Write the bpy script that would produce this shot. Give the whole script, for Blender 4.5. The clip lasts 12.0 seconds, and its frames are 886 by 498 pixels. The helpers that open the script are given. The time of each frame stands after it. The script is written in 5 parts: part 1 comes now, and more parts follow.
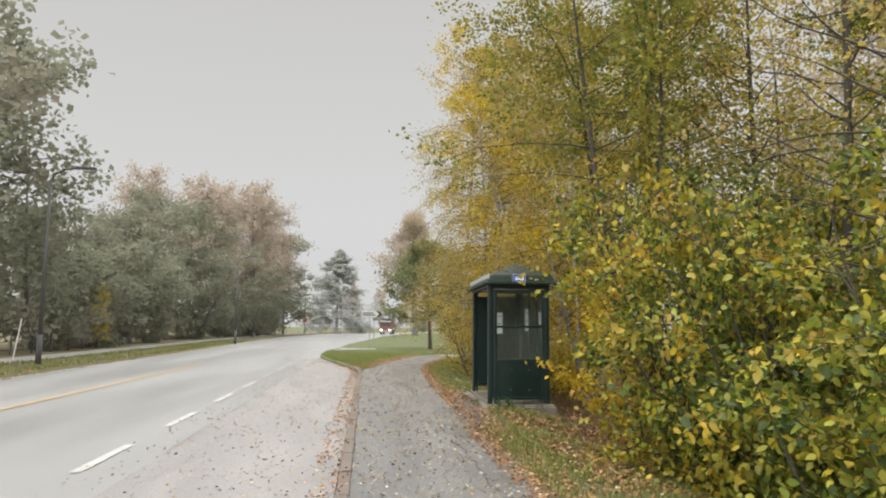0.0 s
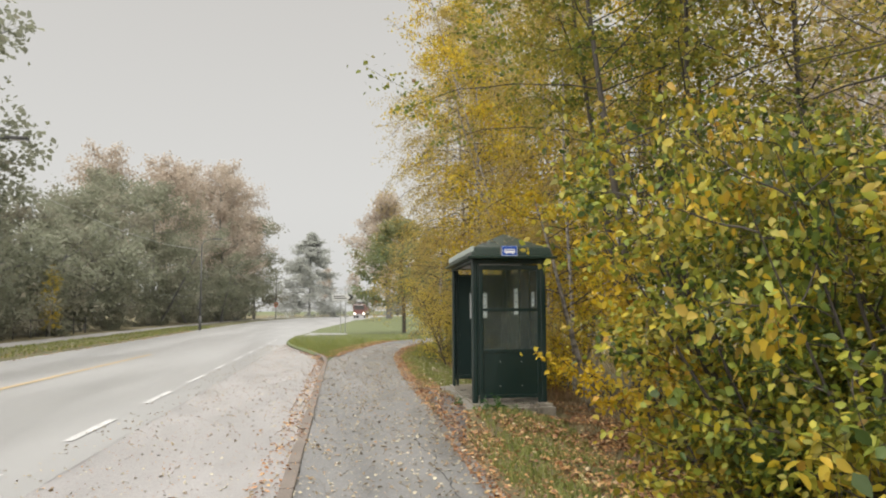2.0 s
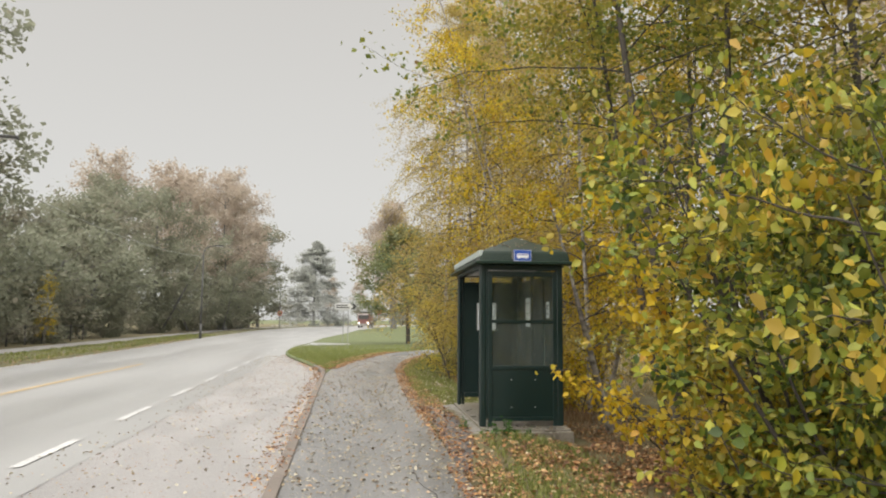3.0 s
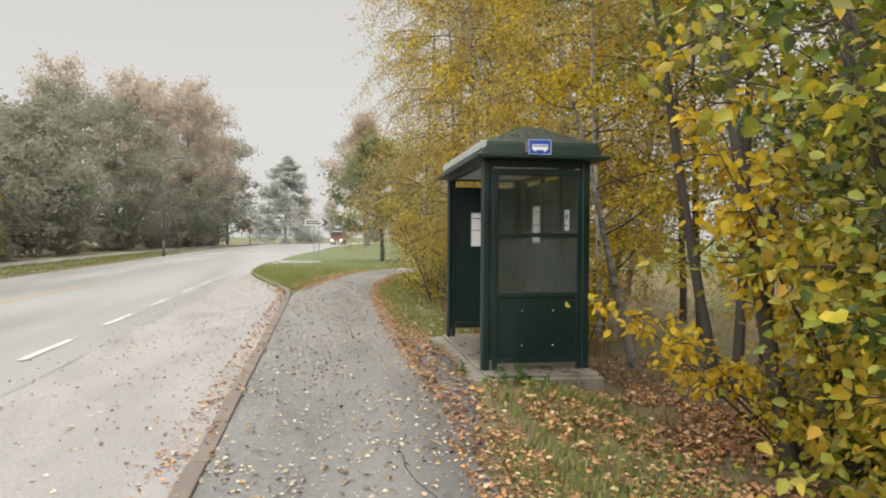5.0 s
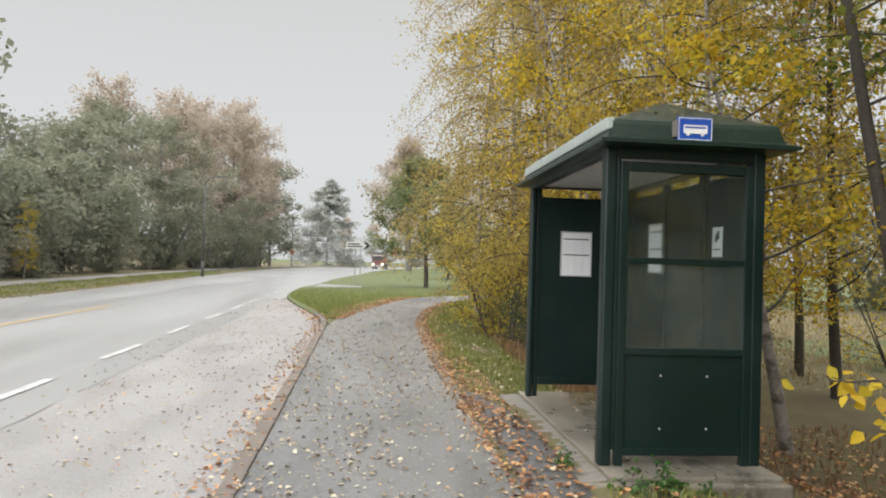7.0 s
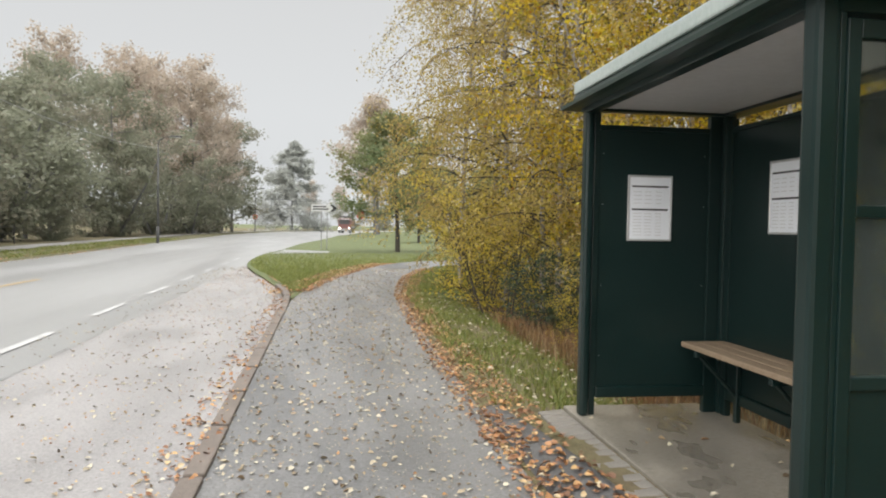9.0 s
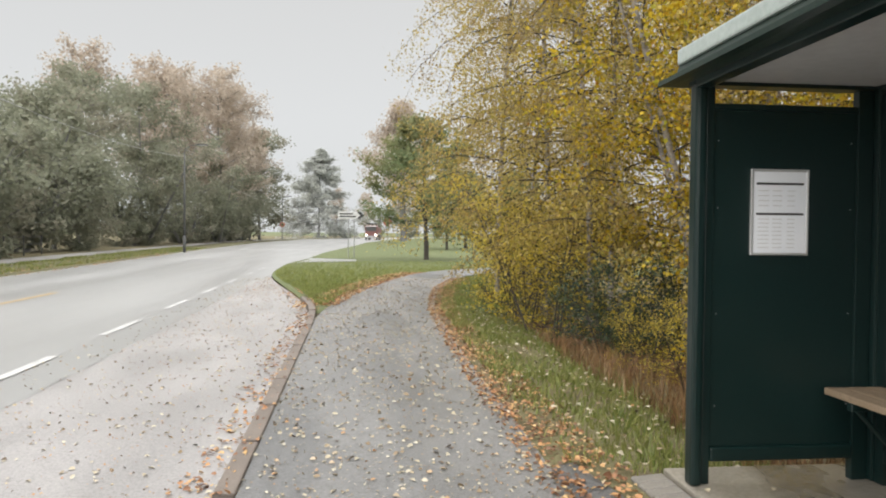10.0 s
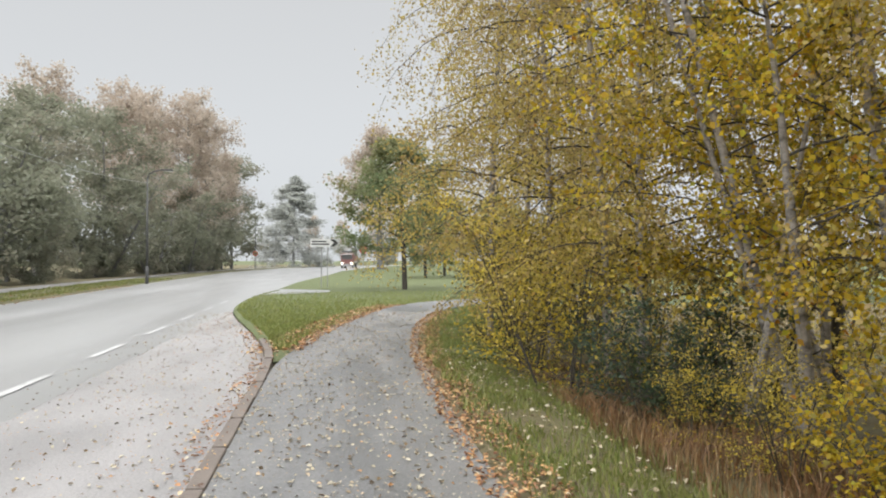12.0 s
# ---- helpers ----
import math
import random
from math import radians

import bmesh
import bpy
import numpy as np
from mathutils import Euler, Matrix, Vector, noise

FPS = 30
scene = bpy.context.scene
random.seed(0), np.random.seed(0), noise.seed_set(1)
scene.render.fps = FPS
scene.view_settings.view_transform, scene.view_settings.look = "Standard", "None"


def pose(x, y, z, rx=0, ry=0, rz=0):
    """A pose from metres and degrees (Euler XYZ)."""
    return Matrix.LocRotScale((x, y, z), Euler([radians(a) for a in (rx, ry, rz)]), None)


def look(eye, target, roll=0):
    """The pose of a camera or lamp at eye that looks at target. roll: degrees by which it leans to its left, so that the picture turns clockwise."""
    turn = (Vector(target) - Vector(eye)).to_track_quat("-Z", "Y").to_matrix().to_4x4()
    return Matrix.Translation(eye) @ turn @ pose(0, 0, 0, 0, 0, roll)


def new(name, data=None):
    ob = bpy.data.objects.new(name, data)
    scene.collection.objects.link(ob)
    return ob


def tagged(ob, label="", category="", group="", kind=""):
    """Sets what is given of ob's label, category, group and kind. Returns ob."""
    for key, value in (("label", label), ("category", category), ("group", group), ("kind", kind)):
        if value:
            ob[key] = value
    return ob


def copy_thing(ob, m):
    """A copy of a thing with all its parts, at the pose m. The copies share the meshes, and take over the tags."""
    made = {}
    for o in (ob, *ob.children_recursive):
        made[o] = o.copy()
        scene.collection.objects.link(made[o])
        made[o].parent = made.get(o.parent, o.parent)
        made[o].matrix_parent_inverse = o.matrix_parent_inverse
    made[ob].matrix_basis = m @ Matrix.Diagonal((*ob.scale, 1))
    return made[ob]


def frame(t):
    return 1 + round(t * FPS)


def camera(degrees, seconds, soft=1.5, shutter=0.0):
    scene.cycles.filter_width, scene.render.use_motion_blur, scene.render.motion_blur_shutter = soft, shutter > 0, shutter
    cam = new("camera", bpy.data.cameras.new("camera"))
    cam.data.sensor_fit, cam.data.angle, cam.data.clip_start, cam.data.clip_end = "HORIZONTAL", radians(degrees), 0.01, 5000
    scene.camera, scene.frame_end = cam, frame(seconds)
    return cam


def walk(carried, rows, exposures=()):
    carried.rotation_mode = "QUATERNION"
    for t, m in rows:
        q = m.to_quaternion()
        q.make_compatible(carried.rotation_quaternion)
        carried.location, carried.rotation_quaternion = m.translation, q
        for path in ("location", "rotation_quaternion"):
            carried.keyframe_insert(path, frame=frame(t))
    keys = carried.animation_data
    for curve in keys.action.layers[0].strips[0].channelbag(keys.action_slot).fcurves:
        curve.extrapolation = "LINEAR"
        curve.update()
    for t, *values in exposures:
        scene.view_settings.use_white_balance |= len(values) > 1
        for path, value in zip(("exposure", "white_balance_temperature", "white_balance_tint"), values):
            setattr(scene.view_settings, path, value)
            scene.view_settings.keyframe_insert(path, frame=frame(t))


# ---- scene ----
cam = camera(64.6, 12.0, soft=2.0)
METRES, EYE, TILT, LEAN, TURN = 14.0, 1.5, 0.0, 0.0, -6.1
ROWS = [
    (0.0, 0.0, 0.0, 0.0, -0.05, 6.38, -0.45),
    (0.5, 0.004, 0.0412, 0.0013, -2.08, 5.95, -1.24),
    (1.0, 0.0022, 0.0852, 0.0018, -2.96, 3.89, -0.45),
    (1.5, 0.0037, 0.1264, 0.0029, -3.3, 3.54, 0.31),
    (2.0, 0.0004, 0.1653, 0.0016, -2.11, 4.97, 0.22),
    (2.5, 0.0018, 0.2048, 0.0025, -1.05, 6.35, -0.47),
    (4.5, 0.0022, 0.3738, -0.0004, -5.14, 0.43, -0.28),
    (5.0, -0.003, 0.4157, -0.0008, -3.86, -0.93, -0.32),
    (5.5, -0.006, 0.464, 0.0004, -2.87, 0.61, -0.63),
    (6.0, -0.0108, 0.5025, -0.0001, -0.76, 1.04, 0.18),
    (6.5, -0.013, 0.5445, -0.0011, -1.65, 1.41, -0.65),
    (7.0, -0.0209, 0.5838, -0.0027, -0.55, 1.18, -1.74),
    (9.0, -0.0426, 0.7521, -0.0042, -3.29, -1.8, -1.03),
    (9.5, -0.0452, 0.7907, -0.0035, -2.59, -1.82, -1.01),
    (10.0, -0.053, 0.8334, -0.0019, -1.16, -1.33, -0.52),
    (10.5, -0.0556, 0.8758, -0.0023, -1.62, -0.97, 1.12),
    (11.0, -0.0569, 0.9166, -0.0016, -3.39, -1.19, 1.82),
    (11.5, -0.057, 0.9575, -0.0015, -6.57, -1.23, 2.36),
    (12.0, -0.0587, 0.9949, -0.0001, -3.06, 0.9, 0.05),
]
walk(cam, [(t, pose(0, 0, EYE, TILT, LEAN, TURN) @ pose(METRES * x, METRES * y, METRES * z, 90 + pitch, roll, yaw)) for t, x, y, z, yaw, pitch, roll in ROWS],
     exposures=((0.0, 0.0, 6620, 10), (2.0, 0.03, 6780, 10), (4.8, 0.09, 6780, 10), (6.2, 0.09, 6500, 10), (7.0, 0.10, 6460, 10), (9.5, 0.15, 6480, 10), (11.2, 0.17, 6560, 10), (12.0, 0.12, 6330, 10)))

# ---- world, sun ----
world = bpy.data.worlds.new("overcast_sky")
scene.world = world
world.use_nodes = True
wn, wl = world.node_tree.nodes, world.node_tree.links
wn.clear()
w_out = wn.new("ShaderNodeOutputWorld")
w_bg = wn.new("ShaderNodeBackground")
w_sky = wn.new("ShaderNodeTexSky")
w_sky.sky_type = "NISHITA"
w_sky.sun_disc = False
w_sky.sun_elevation, w_sky.sun_rotation = radians(35), radians(217)
w_sky.dust_density = 4.0
w_hsv = wn.new("ShaderNodeHueSaturation")
w_hsv.inputs["Saturation"].default_value = 0.12
w_hsv.inputs["Value"].default_value = 0.10
w_geo = wn.new("ShaderNodeTexCoord")
w_sep = wn.new("ShaderNodeSeparateXYZ")
w_ramp = wn.new("ShaderNodeValToRGB")
w_mix = wn.new("ShaderNodeMix")
w_mix.data_type = "RGBA"
w_mix.inputs[0].default_value = 0.9
# cloud layer: pale at the horizon, brightest overhead
for pos, col in ((0.0, (0.70, 0.72, 0.73, 1)), (0.15, (0.70, 0.715, 0.72, 1)), (0.45, (0.62, 0.62, 0.615, 1)), (0.56, (0.75, 0.75, 0.74, 1)), (0.75, (2.9, 2.88, 2.8, 1)), (1.0, (4.7, 4.65, 4.5, 1))):
    el = w_ramp.color_ramp.elements
    e = el[0] if pos == 0.0 else (el[-1] if pos == 1.0 else el.new(pos))
    e.position, e.color = pos, col
wl.new(w_geo.outputs["Generated"], w_sep.inputs[0])
wl.new(w_sep.outputs["Z"], w_ramp.inputs[0])
wl.new(w_sky.outputs[0], w_hsv.inputs["Color"])
wl.new(w_hsv.outputs[0], w_mix.inputs[6])
wl.new(w_ramp.outputs[0], w_mix.inputs[7])
wl.new(w_mix.outputs[2], w_bg.inputs[0])
w_bg.inputs[1].default_value = 1.0
wl.new(w_bg.outputs[0], w_out.inputs[0])

sun = new("sun", bpy.data.lights.new("sun", "SUN"))
sun.data.energy, sun.data.angle, sun.data.color = 2.4, radians(70), (1.0, 0.97, 0.92)
sun.matrix_world = look((-26, -34, 30), (0, 0, 0))


# ---- materials ----
def mat_base(name):
    m = bpy.data.materials.new(name)
    m.use_nodes = True
    nt = m.node_tree
    return m, nt, nt.nodes["Principled BSDF"]


def noise_at(nt, scale, detail=4.0, rough=0.55, coord="Object", stretch=None):
    tc = nt.nodes.new("ShaderNodeTexCoord")
    n = nt.nodes.new("ShaderNodeTexNoise")
    n.inputs["Scale"].default_value, n.inputs["Detail"].default_value, n.inputs["Roughness"].default_value = scale, detail, rough
    src = tc.outputs[coord]
    if stretch:
        mp = nt.nodes.new("ShaderNodeMapping")
        mp.inputs["Scale"].default_value = stretch
        nt.links.new(src, mp.inputs[0])
        src = mp.outputs[0]
    nt.links.new(src, n.inputs["Vector"])
    return n


def ramp(nt, src, stops):
    r = nt.nodes.new("ShaderNodeValToRGB")
    el = r.color_ramp.elements
    while len(el) < len(stops):
        el.new(0.5)
    for e, (p, c) in zip(el, stops):
        e.position, e.color = p, (*c, 1)
    nt.links.new(src, r.inputs[0])
    return r.outputs[0]


def mixc(nt, fac, a, b, mode="MIX"):
    m = nt.nodes.new("ShaderNodeMix")
    m.data_type, m.blend_type = "RGBA", mode
    for sock, v in ((m.inputs[0], fac), (m.inputs[6], a), (m.inputs[7], b)):
        if isinstance(v, (int, float)):
            sock.default_value = v
        elif isinstance(v, tuple):
            sock.default_value = (*v, 1)
        else:
            nt.links.new(v, sock)
    return m.outputs[2]


def bump(nt, bsdf, src, strength, dist):
    b = nt.nodes.new("ShaderNodeBump")
    b.inputs["Strength"].default_value, b.inputs["Distance"].default_value = strength, dist
    nt.links.new(src, b.inputs["Height"])
    nt.links.new(b.outputs[0], bsdf.inputs["Normal"])


def two_scale(name, stops_big, stops_small, big, small, rough, bump_s=0.3, bump_d=0.004, fac=0.5, metal=0.0, stretch=None, spec=None, rough_var=0.0):
    """A surface whose colour varies at two scales, with fine relief."""
    m, nt, b = mat_base(name)
    n1 = noise_at(nt, big, 3.0, stretch=stretch)
    n2 = noise_at(nt, small, 6.0, 0.7)
    c = mixc(nt, fac, ramp(nt, n1.outputs[0], stops_big), ramp(nt, n2.outputs[0], stops_small))
    nt.links.new(c, b.inputs["Base Color"])
    b.inputs["Roughness"].default_value, b.inputs["Metallic"].default_value = rough, metal
    if spec is not None:
        b.inputs["Specular IOR Level"].default_value = spec
    if rough_var:
        mr = nt.nodes.new("ShaderNodeMapRange")
        mr.inputs["From Min"].default_value, mr.inputs["From Max"].default_value = 0.35, 0.65
        mr.inputs["To Min"].default_value, mr.inputs["To Max"].default_value = rough - rough_var, rough + rough_var
        nt.links.new(n1.outputs[0], mr.inputs[0])
        nt.links.new(mr.outputs[0], b.inputs["Roughness"])
    if bump_s:
        bump(nt, b, n2.outputs[0], bump_s, bump_d)
    return m


def g(v):
    return (v, v, v)


def leaf_mat(name, stops, patch=0.35, patch_cols=None, rough=0.5, trans=0.45, patch_scale=0.8, haze_sheen=0.0):
    """Leaves: each one its own hue, with larger patches of another hue, thin enough to let light through."""
    m, nt, b = mat_base(name)
    geo = nt.nodes.new("ShaderNodeNewGeometry")
    c = ramp(nt, geo.outputs["Random Per Island"], stops)
    if patch_cols:
        n = noise_at(nt, patch_scale, 2.0)
        r = nt.nodes.new("ShaderNodeMapRange")
        r.inputs["From Min"].default_value, r.inputs["From Max"].default_value = 0.47, 0.66
        r.inputs["To Max"].default_value = patch
        nt.links.new(n.outputs[0], r.inputs[0])
        c = mixc(nt, r.outputs[0], c, ramp(nt, geo.outputs["Random Per Island"], patch_cols))
    nt.links.new(c, b.inputs["Base Color"])
    b.inputs["Roughness"].default_value = rough
    b.inputs["Specular IOR Level"].default_value = 0.4
    # whitish sheen standing in for haze on distant foliage
    b.inputs["Sheen Weight"].default_value = haze_sheen
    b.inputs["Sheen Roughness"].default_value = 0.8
    if trans:
        t = nt.nodes.new("ShaderNodeBsdfTranslucent")
        nt.links.new(c, t.inputs[0])
        mx = nt.nodes.new("ShaderNodeMixShader")
        mx.inputs[0].default_value = trans
        nt.links.new(b.outputs[0], mx.inputs[1])
        nt.links.new(t.outputs[0], mx.inputs[2])
        nt.links.new(mx.outputs[0], nt.nodes["Material Output"].inputs[0])
    return m


M_ROAD = two_scale("wet_asphalt", [(0.3, g(0.20)), (0.7, g(0.26))], [(0.3, g(0.15)), (0.7, g(0.31))], 0.5, 90, 0.40, 0.2, 0.003, 0.4, rough_var=0.08, stretch=(1, 0.12, 1), spec=1.0)
M_BAY = two_scale("bay_asphalt", [(0.36, (0.185, 0.178, 0.178)), (0.64, (0.29, 0.278, 0.278))], [(0.36, g(0.12)), (0.64, (0.35, 0.335, 0.335))], 1.0, 50, 0.5, 0.6, 0.005, 0.5, rough_var=0.08, spec=0.8, stretch=(1.4, 0.4, 1))
M_PATH = two_scale("path_asphalt", [(0.38, (0.08, 0.08, 0.084)), (0.60, (0.18, 0.175, 0.174))], [(0.36, g(0.035)), (0.64, (0.23, 0.232, 0.236))], 1.1, 55, 0.45, 0.7, 0.006, 0.55, rough_var=0.12, spec=0.8, stretch=(1.4, 0.3, 1))
M_PATCH = two_scale("seam_tar", [(0.42, g(0.13)), (0.54, g(0.27))], [(0.4, g(0.15)), (0.6, g(0.30))], 2, 60, 0.45, 0.4, 0.004)
M_WHITE = two_scale("road_paint_white", [(0.3, g(0.30)), (0.6, g(0.5))], [(0.35, g(0.22)), (0.55, g(0.52))], 3, 40, 0.5, 0.3, 0.002)
M_YELLOW = two_scale("road_paint_yellow", [(0.3, (0.34, 0.26, 0.15)), (0.6, (0.52, 0.36, 0.14))], [(0.4, g(0.24)), (0.6, (0.50, 0.35, 0.14))], 3, 30, 0.5, 0.3, 0.002)
M_KERB = two_scale("kerb_granite", [(0.3, (0.10, 0.082, 0.07)), (0.7, (0.175, 0.145, 0.125))], [(0.3, (0.07, 0.057, 0.05)), (0.7, (0.21, 0.175, 0.15))], 1.5, 60, 0.6, 0.5, 0.006)
M_SOIL = two_scale("soil_and_turf", [(0.35, (0.10, 0.075, 0.04)), (0.65, (0.15, 0.15, 0.06))], [(0.3, (0.07, 0.055, 0.035)), (0.7, (0.20, 0.16, 0.085))], 1.2, 25, 0.9, 0.8, 0.03)
M_LAWN = two_scale("lawn_turf", [(0.35, (0.075, 0.10, 0.035)), (0.65, (0.11, 0.125, 0.05))], [(0.3, (0.06, 0.08, 0.03)), (0.7, (0.15, 0.165, 0.07))], 0.6, 30, 0.9, 0.8, 0.03)
M_DULL = two_scale("dull_turf", [(0.35, (0.07, 0.075, 0.03)), (0.65, (0.12, 0.115, 0.05))], [(0.3, (0.05, 0.055, 0.025)), (0.7, (0.16, 0.13, 0.065))], 0.5, 20, 0.9, 0.8, 0.03)
M_APRON = two_scale("patched_asphalt", [(0.35, (0.05, 0.05, 0.055)), (0.65, (0.10, 0.10, 0.10))], [(0.36, g(0.03)), (0.64, g(0.15))], 2.0, 45, 0.5, 0.8, 0.008, 0.5, rough_var=0.1)
M_TRIM = two_scale("weathered_pale_trim", [(0.3, (0.30, 0.35, 0.33)), (0.7, (0.40, 0.45, 0.43))], [(0.3, (0.24, 0.29, 0.27)), (0.7, (0.44, 0.48, 0.46))], 3, 30, 0.35, 0.1, 0.002)
M_CRACK = two_scale("crack_fill", [(0.3, g(0.02)), (0.7, g(0.04))], [(0.3, g(0.015)), (0.7, g(0.05))], 3, 40, 0.8, 0.2, 0.003)
M_CONC = two_scale("damp_concrete", [(0.38, (0.07, 0.062, 0.05)), (0.62, (0.26, 0.235, 0.195))], [(0.36, (0.08, 0.072, 0.058)), (0.64, (0.25, 0.23, 0.20))], 2.4, 30, 0.35, 0.5, 0.005, 0.45, rough_var=0.18, stretch=(1.0, 0.5, 1))
M_PAVER = two_scale("edge_paver", [(0.3, (0.13, 0.12, 0.10)), (0.7, (0.21, 0.19, 0.17))], [(0.3, g(0.09)), (0.7, (0.24, 0.22, 0.19))], 6, 60, 0.6, 0.5, 0.004)
M_GREEN = two_scale("green_enamel", [(0.3, (0.003, 0.013, 0.013)), (0.7, (0.004, 0.019, 0.018))], [(0.3, (0.003, 0.011, 0.010)), (0.8, (0.006, 0.021, 0.018))], 1.3, 50, 0.38, 0.06, 0.002, rough_var=0.08)
M_ROOF = two_scale("green_roof_shell", [(0.3, (0.004, 0.018, 0.014)), (0.7, (0.011, 0.027, 0.018))], [(0.4, (0.004, 0.016, 0.012)), (0.8, (0.035, 0.045, 0.028))], 2.2, 30, 0.38, 0.2, 0.003)
M_ROOF.node_tree.nodes["Principled BSDF"].inputs["Specular IOR Level"].default_value = 0.3
M_ROOF.node_tree.nodes["Principled BSDF"].inputs["Coat Weight"].default_value = 0.08
M_ROOF.node_tree.nodes["Principled BSDF"].inputs["Coat Roughness"].default_value = 0.22
M_CEIL = two_scale("shelter_ceiling_paint", [(0.3, g(0.42)), (0.7, g(0.52))], [(0.3, g(0.40)), (0.7, g(0.52))], 1.2, 20, 0.7, 0.1, 0.002)
M_STEEL = two_scale("galvanised_steel", [(0.3, g(0.28)), (0.7, g(0.4))], [(0.3, g(0.25)), (0.7, g(0.42))], 2, 30, 0.55, 0.1, 0.002, metal=0.3)
M_DARKPOLE = two_scale("weathered_pole", [(0.3, g(0.05)), (0.7, g(0.09))], [(0.3, g(0.04)), (0.7, g(0.11))], 2, 30, 0.7, 0.2, 0.003)
M_WOOD = two_scale("bench_wood", [(0.3, (0.20, 0.14, 0.09)), (0.7, (0.33, 0.25, 0.17))], [(0.3, (0.15, 0.10, 0.06)), (0.7, (0.36, 0.28, 0.2))], 6, 40, 0.6, 0.3, 0.002, stretch=(12, 0.6, 12))
M_PAPER = two_scale("timetable_paper", [(0.3, (0.80, 0.83, 0.88)), (0.7, (0.84, 0.86, 0.90))], [(0.3, (0.80, 0.82, 0.86)), (0.7, (0.86, 0.87, 0.90))], 3, 60, 0.3, 0.0)
M_INK = two_scale("printed_ink", [(0.3, g(0.02)), (0.7, g(0.04))], [(0.3, g(0.02)), (0.7, g(0.05))], 3, 60, 0.5, 0.0)
M_FAINT = two_scale("faint_print", [(0.3, g(0.56)), (0.7, g(0.66))], [(0.3, g(0.56)), (0.7, g(0.66))], 3, 60, 0.5, 0.0)
M_ALU = two_scale("poster_frame_aluminium", [(0.3, g(0.5)), (0.7, g(0.62))], [(0.3, g(0.5)), (0.7, g(0.62))], 3, 60, 0.4, 0.0, metal=0.6)
M_BLUE = two_scale("sign_blue", [(0.3, (0.01, 0.06, 0.32)), (0.7, (0.012, 0.075, 0.38))], [(0.3, (0.01, 0.06, 0.32)), (0.7, (0.015, 0.08, 0.4))], 5, 60, 0.3, 0.0)
M_SIGNW = two_scale("sign_white", [(0.3, g(0.7)), (0.7, g(0.8))], [(0.3, g(0.7)), (0.7, g(0.8))], 5, 60, 0.3, 0.0)
M_RED = two_scale("sign_red", [(0.3, (0.4, 0.03, 0.02)), (0.7, (0.5, 0.04, 0.03))], [(0.3, (0.4, 0.03, 0.02)), (0.7, (0.5, 0.05, 0.03))], 5, 60, 0.35, 0.0)
M_BARK = two_scale("grey_bark", [(0.3, (0.03, 0.025, 0.02)), (0.7, (0.075, 0.065, 0.052))], [(0.3, (0.02, 0.018, 0.015)), (0.7, (0.09, 0.078, 0.065))], 3, 25, 0.85, 0.7, 0.01, stretch=(1, 1, 0.2))
# bark lightened to grey: haze put into the distant wood's colour
M_FARBARK = two_scale("hazed_grey_bark", [(0.3, g(0.14)), (0.7, g(0.2))], [(0.3, g(0.13)), (0.7, g(0.2))], 3, 20, 0.85, 0.2, 0.01)
M_BIRCH = two_scale("birch_bark", [(0.38, (0.04, 0.035, 0.03)), (0.54, (0.36, 0.33, 0.30))], [(0.34, (0.06, 0.05, 0.04)), (0.6, (0.38, 0.35, 0.32))], 4, 20, 0.75, 0.4, 0.006, stretch=(1, 1, 2.5))


def glass_mat(name, least, most):
    """Clear glass under a smeared dirt film whose pale share also stands in for reflection."""
    m, nt, b = mat_base(name)
    b.inputs["Base Color"].default_value = (0.72, 0.80, 0.77, 1)
    b.inputs["Roughness"].default_value = 0.06
    b.inputs["Transmission Weight"].default_value = 1.0
    b.inputs["IOR"].default_value = 1.45
    film = nt.nodes.new("ShaderNodeBsdfDiffuse")
    film.inputs[0].default_value = (0.42, 0.45, 0.42, 1)
    mix = nt.nodes.new("ShaderNodeMixShader")
    amount = nt.nodes.new("ShaderNodeMapRange")
    amount.inputs["From Min"].default_value, amount.inputs["From Max"].default_value = 0.3, 0.75
    amount.inputs["To Min"].default_value, amount.inputs["To Max"].default_value = least, most
    nt.links.new(noise_at(nt, 3.0, 6.0, 0.7).outputs[0], amount.inputs[0])
    nt.links.new(amount.outputs[0], mix.inputs[0])
    nt.links.new(b.outputs[0], mix.inputs[1])
    nt.links.new(film.outputs[0], mix.inputs[2])
    nt.links.new(mix.outputs[0], nt.nodes["Material Output"].inputs[0])
    return m


M_GLASS = glass_mat("shelter_glass", 0.002, 0.03)
# heavier film: the lower pane's lighter reflection put into its diffuse mix
M_FILMED = glass_mat("pale_film_glass", 0.012, 0.058)

YEL, GLD, ORA, BRN = (0.58, 0.43, 0.035), (0.45, 0.28, 0.025), (0.45, 0.19, 0.025), (0.18, 0.11, 0.04)
GRN, DGR, LGR, OLV = (0.21, 0.27, 0.035), (0.09, 0.15, 0.03), (0.38, 0.40, 0.05), (0.28, 0.25, 0.04)
M_LEAF_SHRUB = leaf_mat("hazel_leaves", [(0.0, (0.035, 0.06, 0.015)), (0.25, (0.065, 0.105, 0.022)), (0.45, (0.13, 0.18, 0.03)), (0.64, (0.24, 0.29, 0.04)), (0.8, (0.28, 0.26, 0.04)), (0.91, (0.40, 0.42, 0.055)), (0.98, YEL), (1.0, BRN)], 0.8, [(0.0, YEL), (0.35, GLD), (0.6, LGR), (0.85, ORA), (1.0, YEL)], trans=0.34)
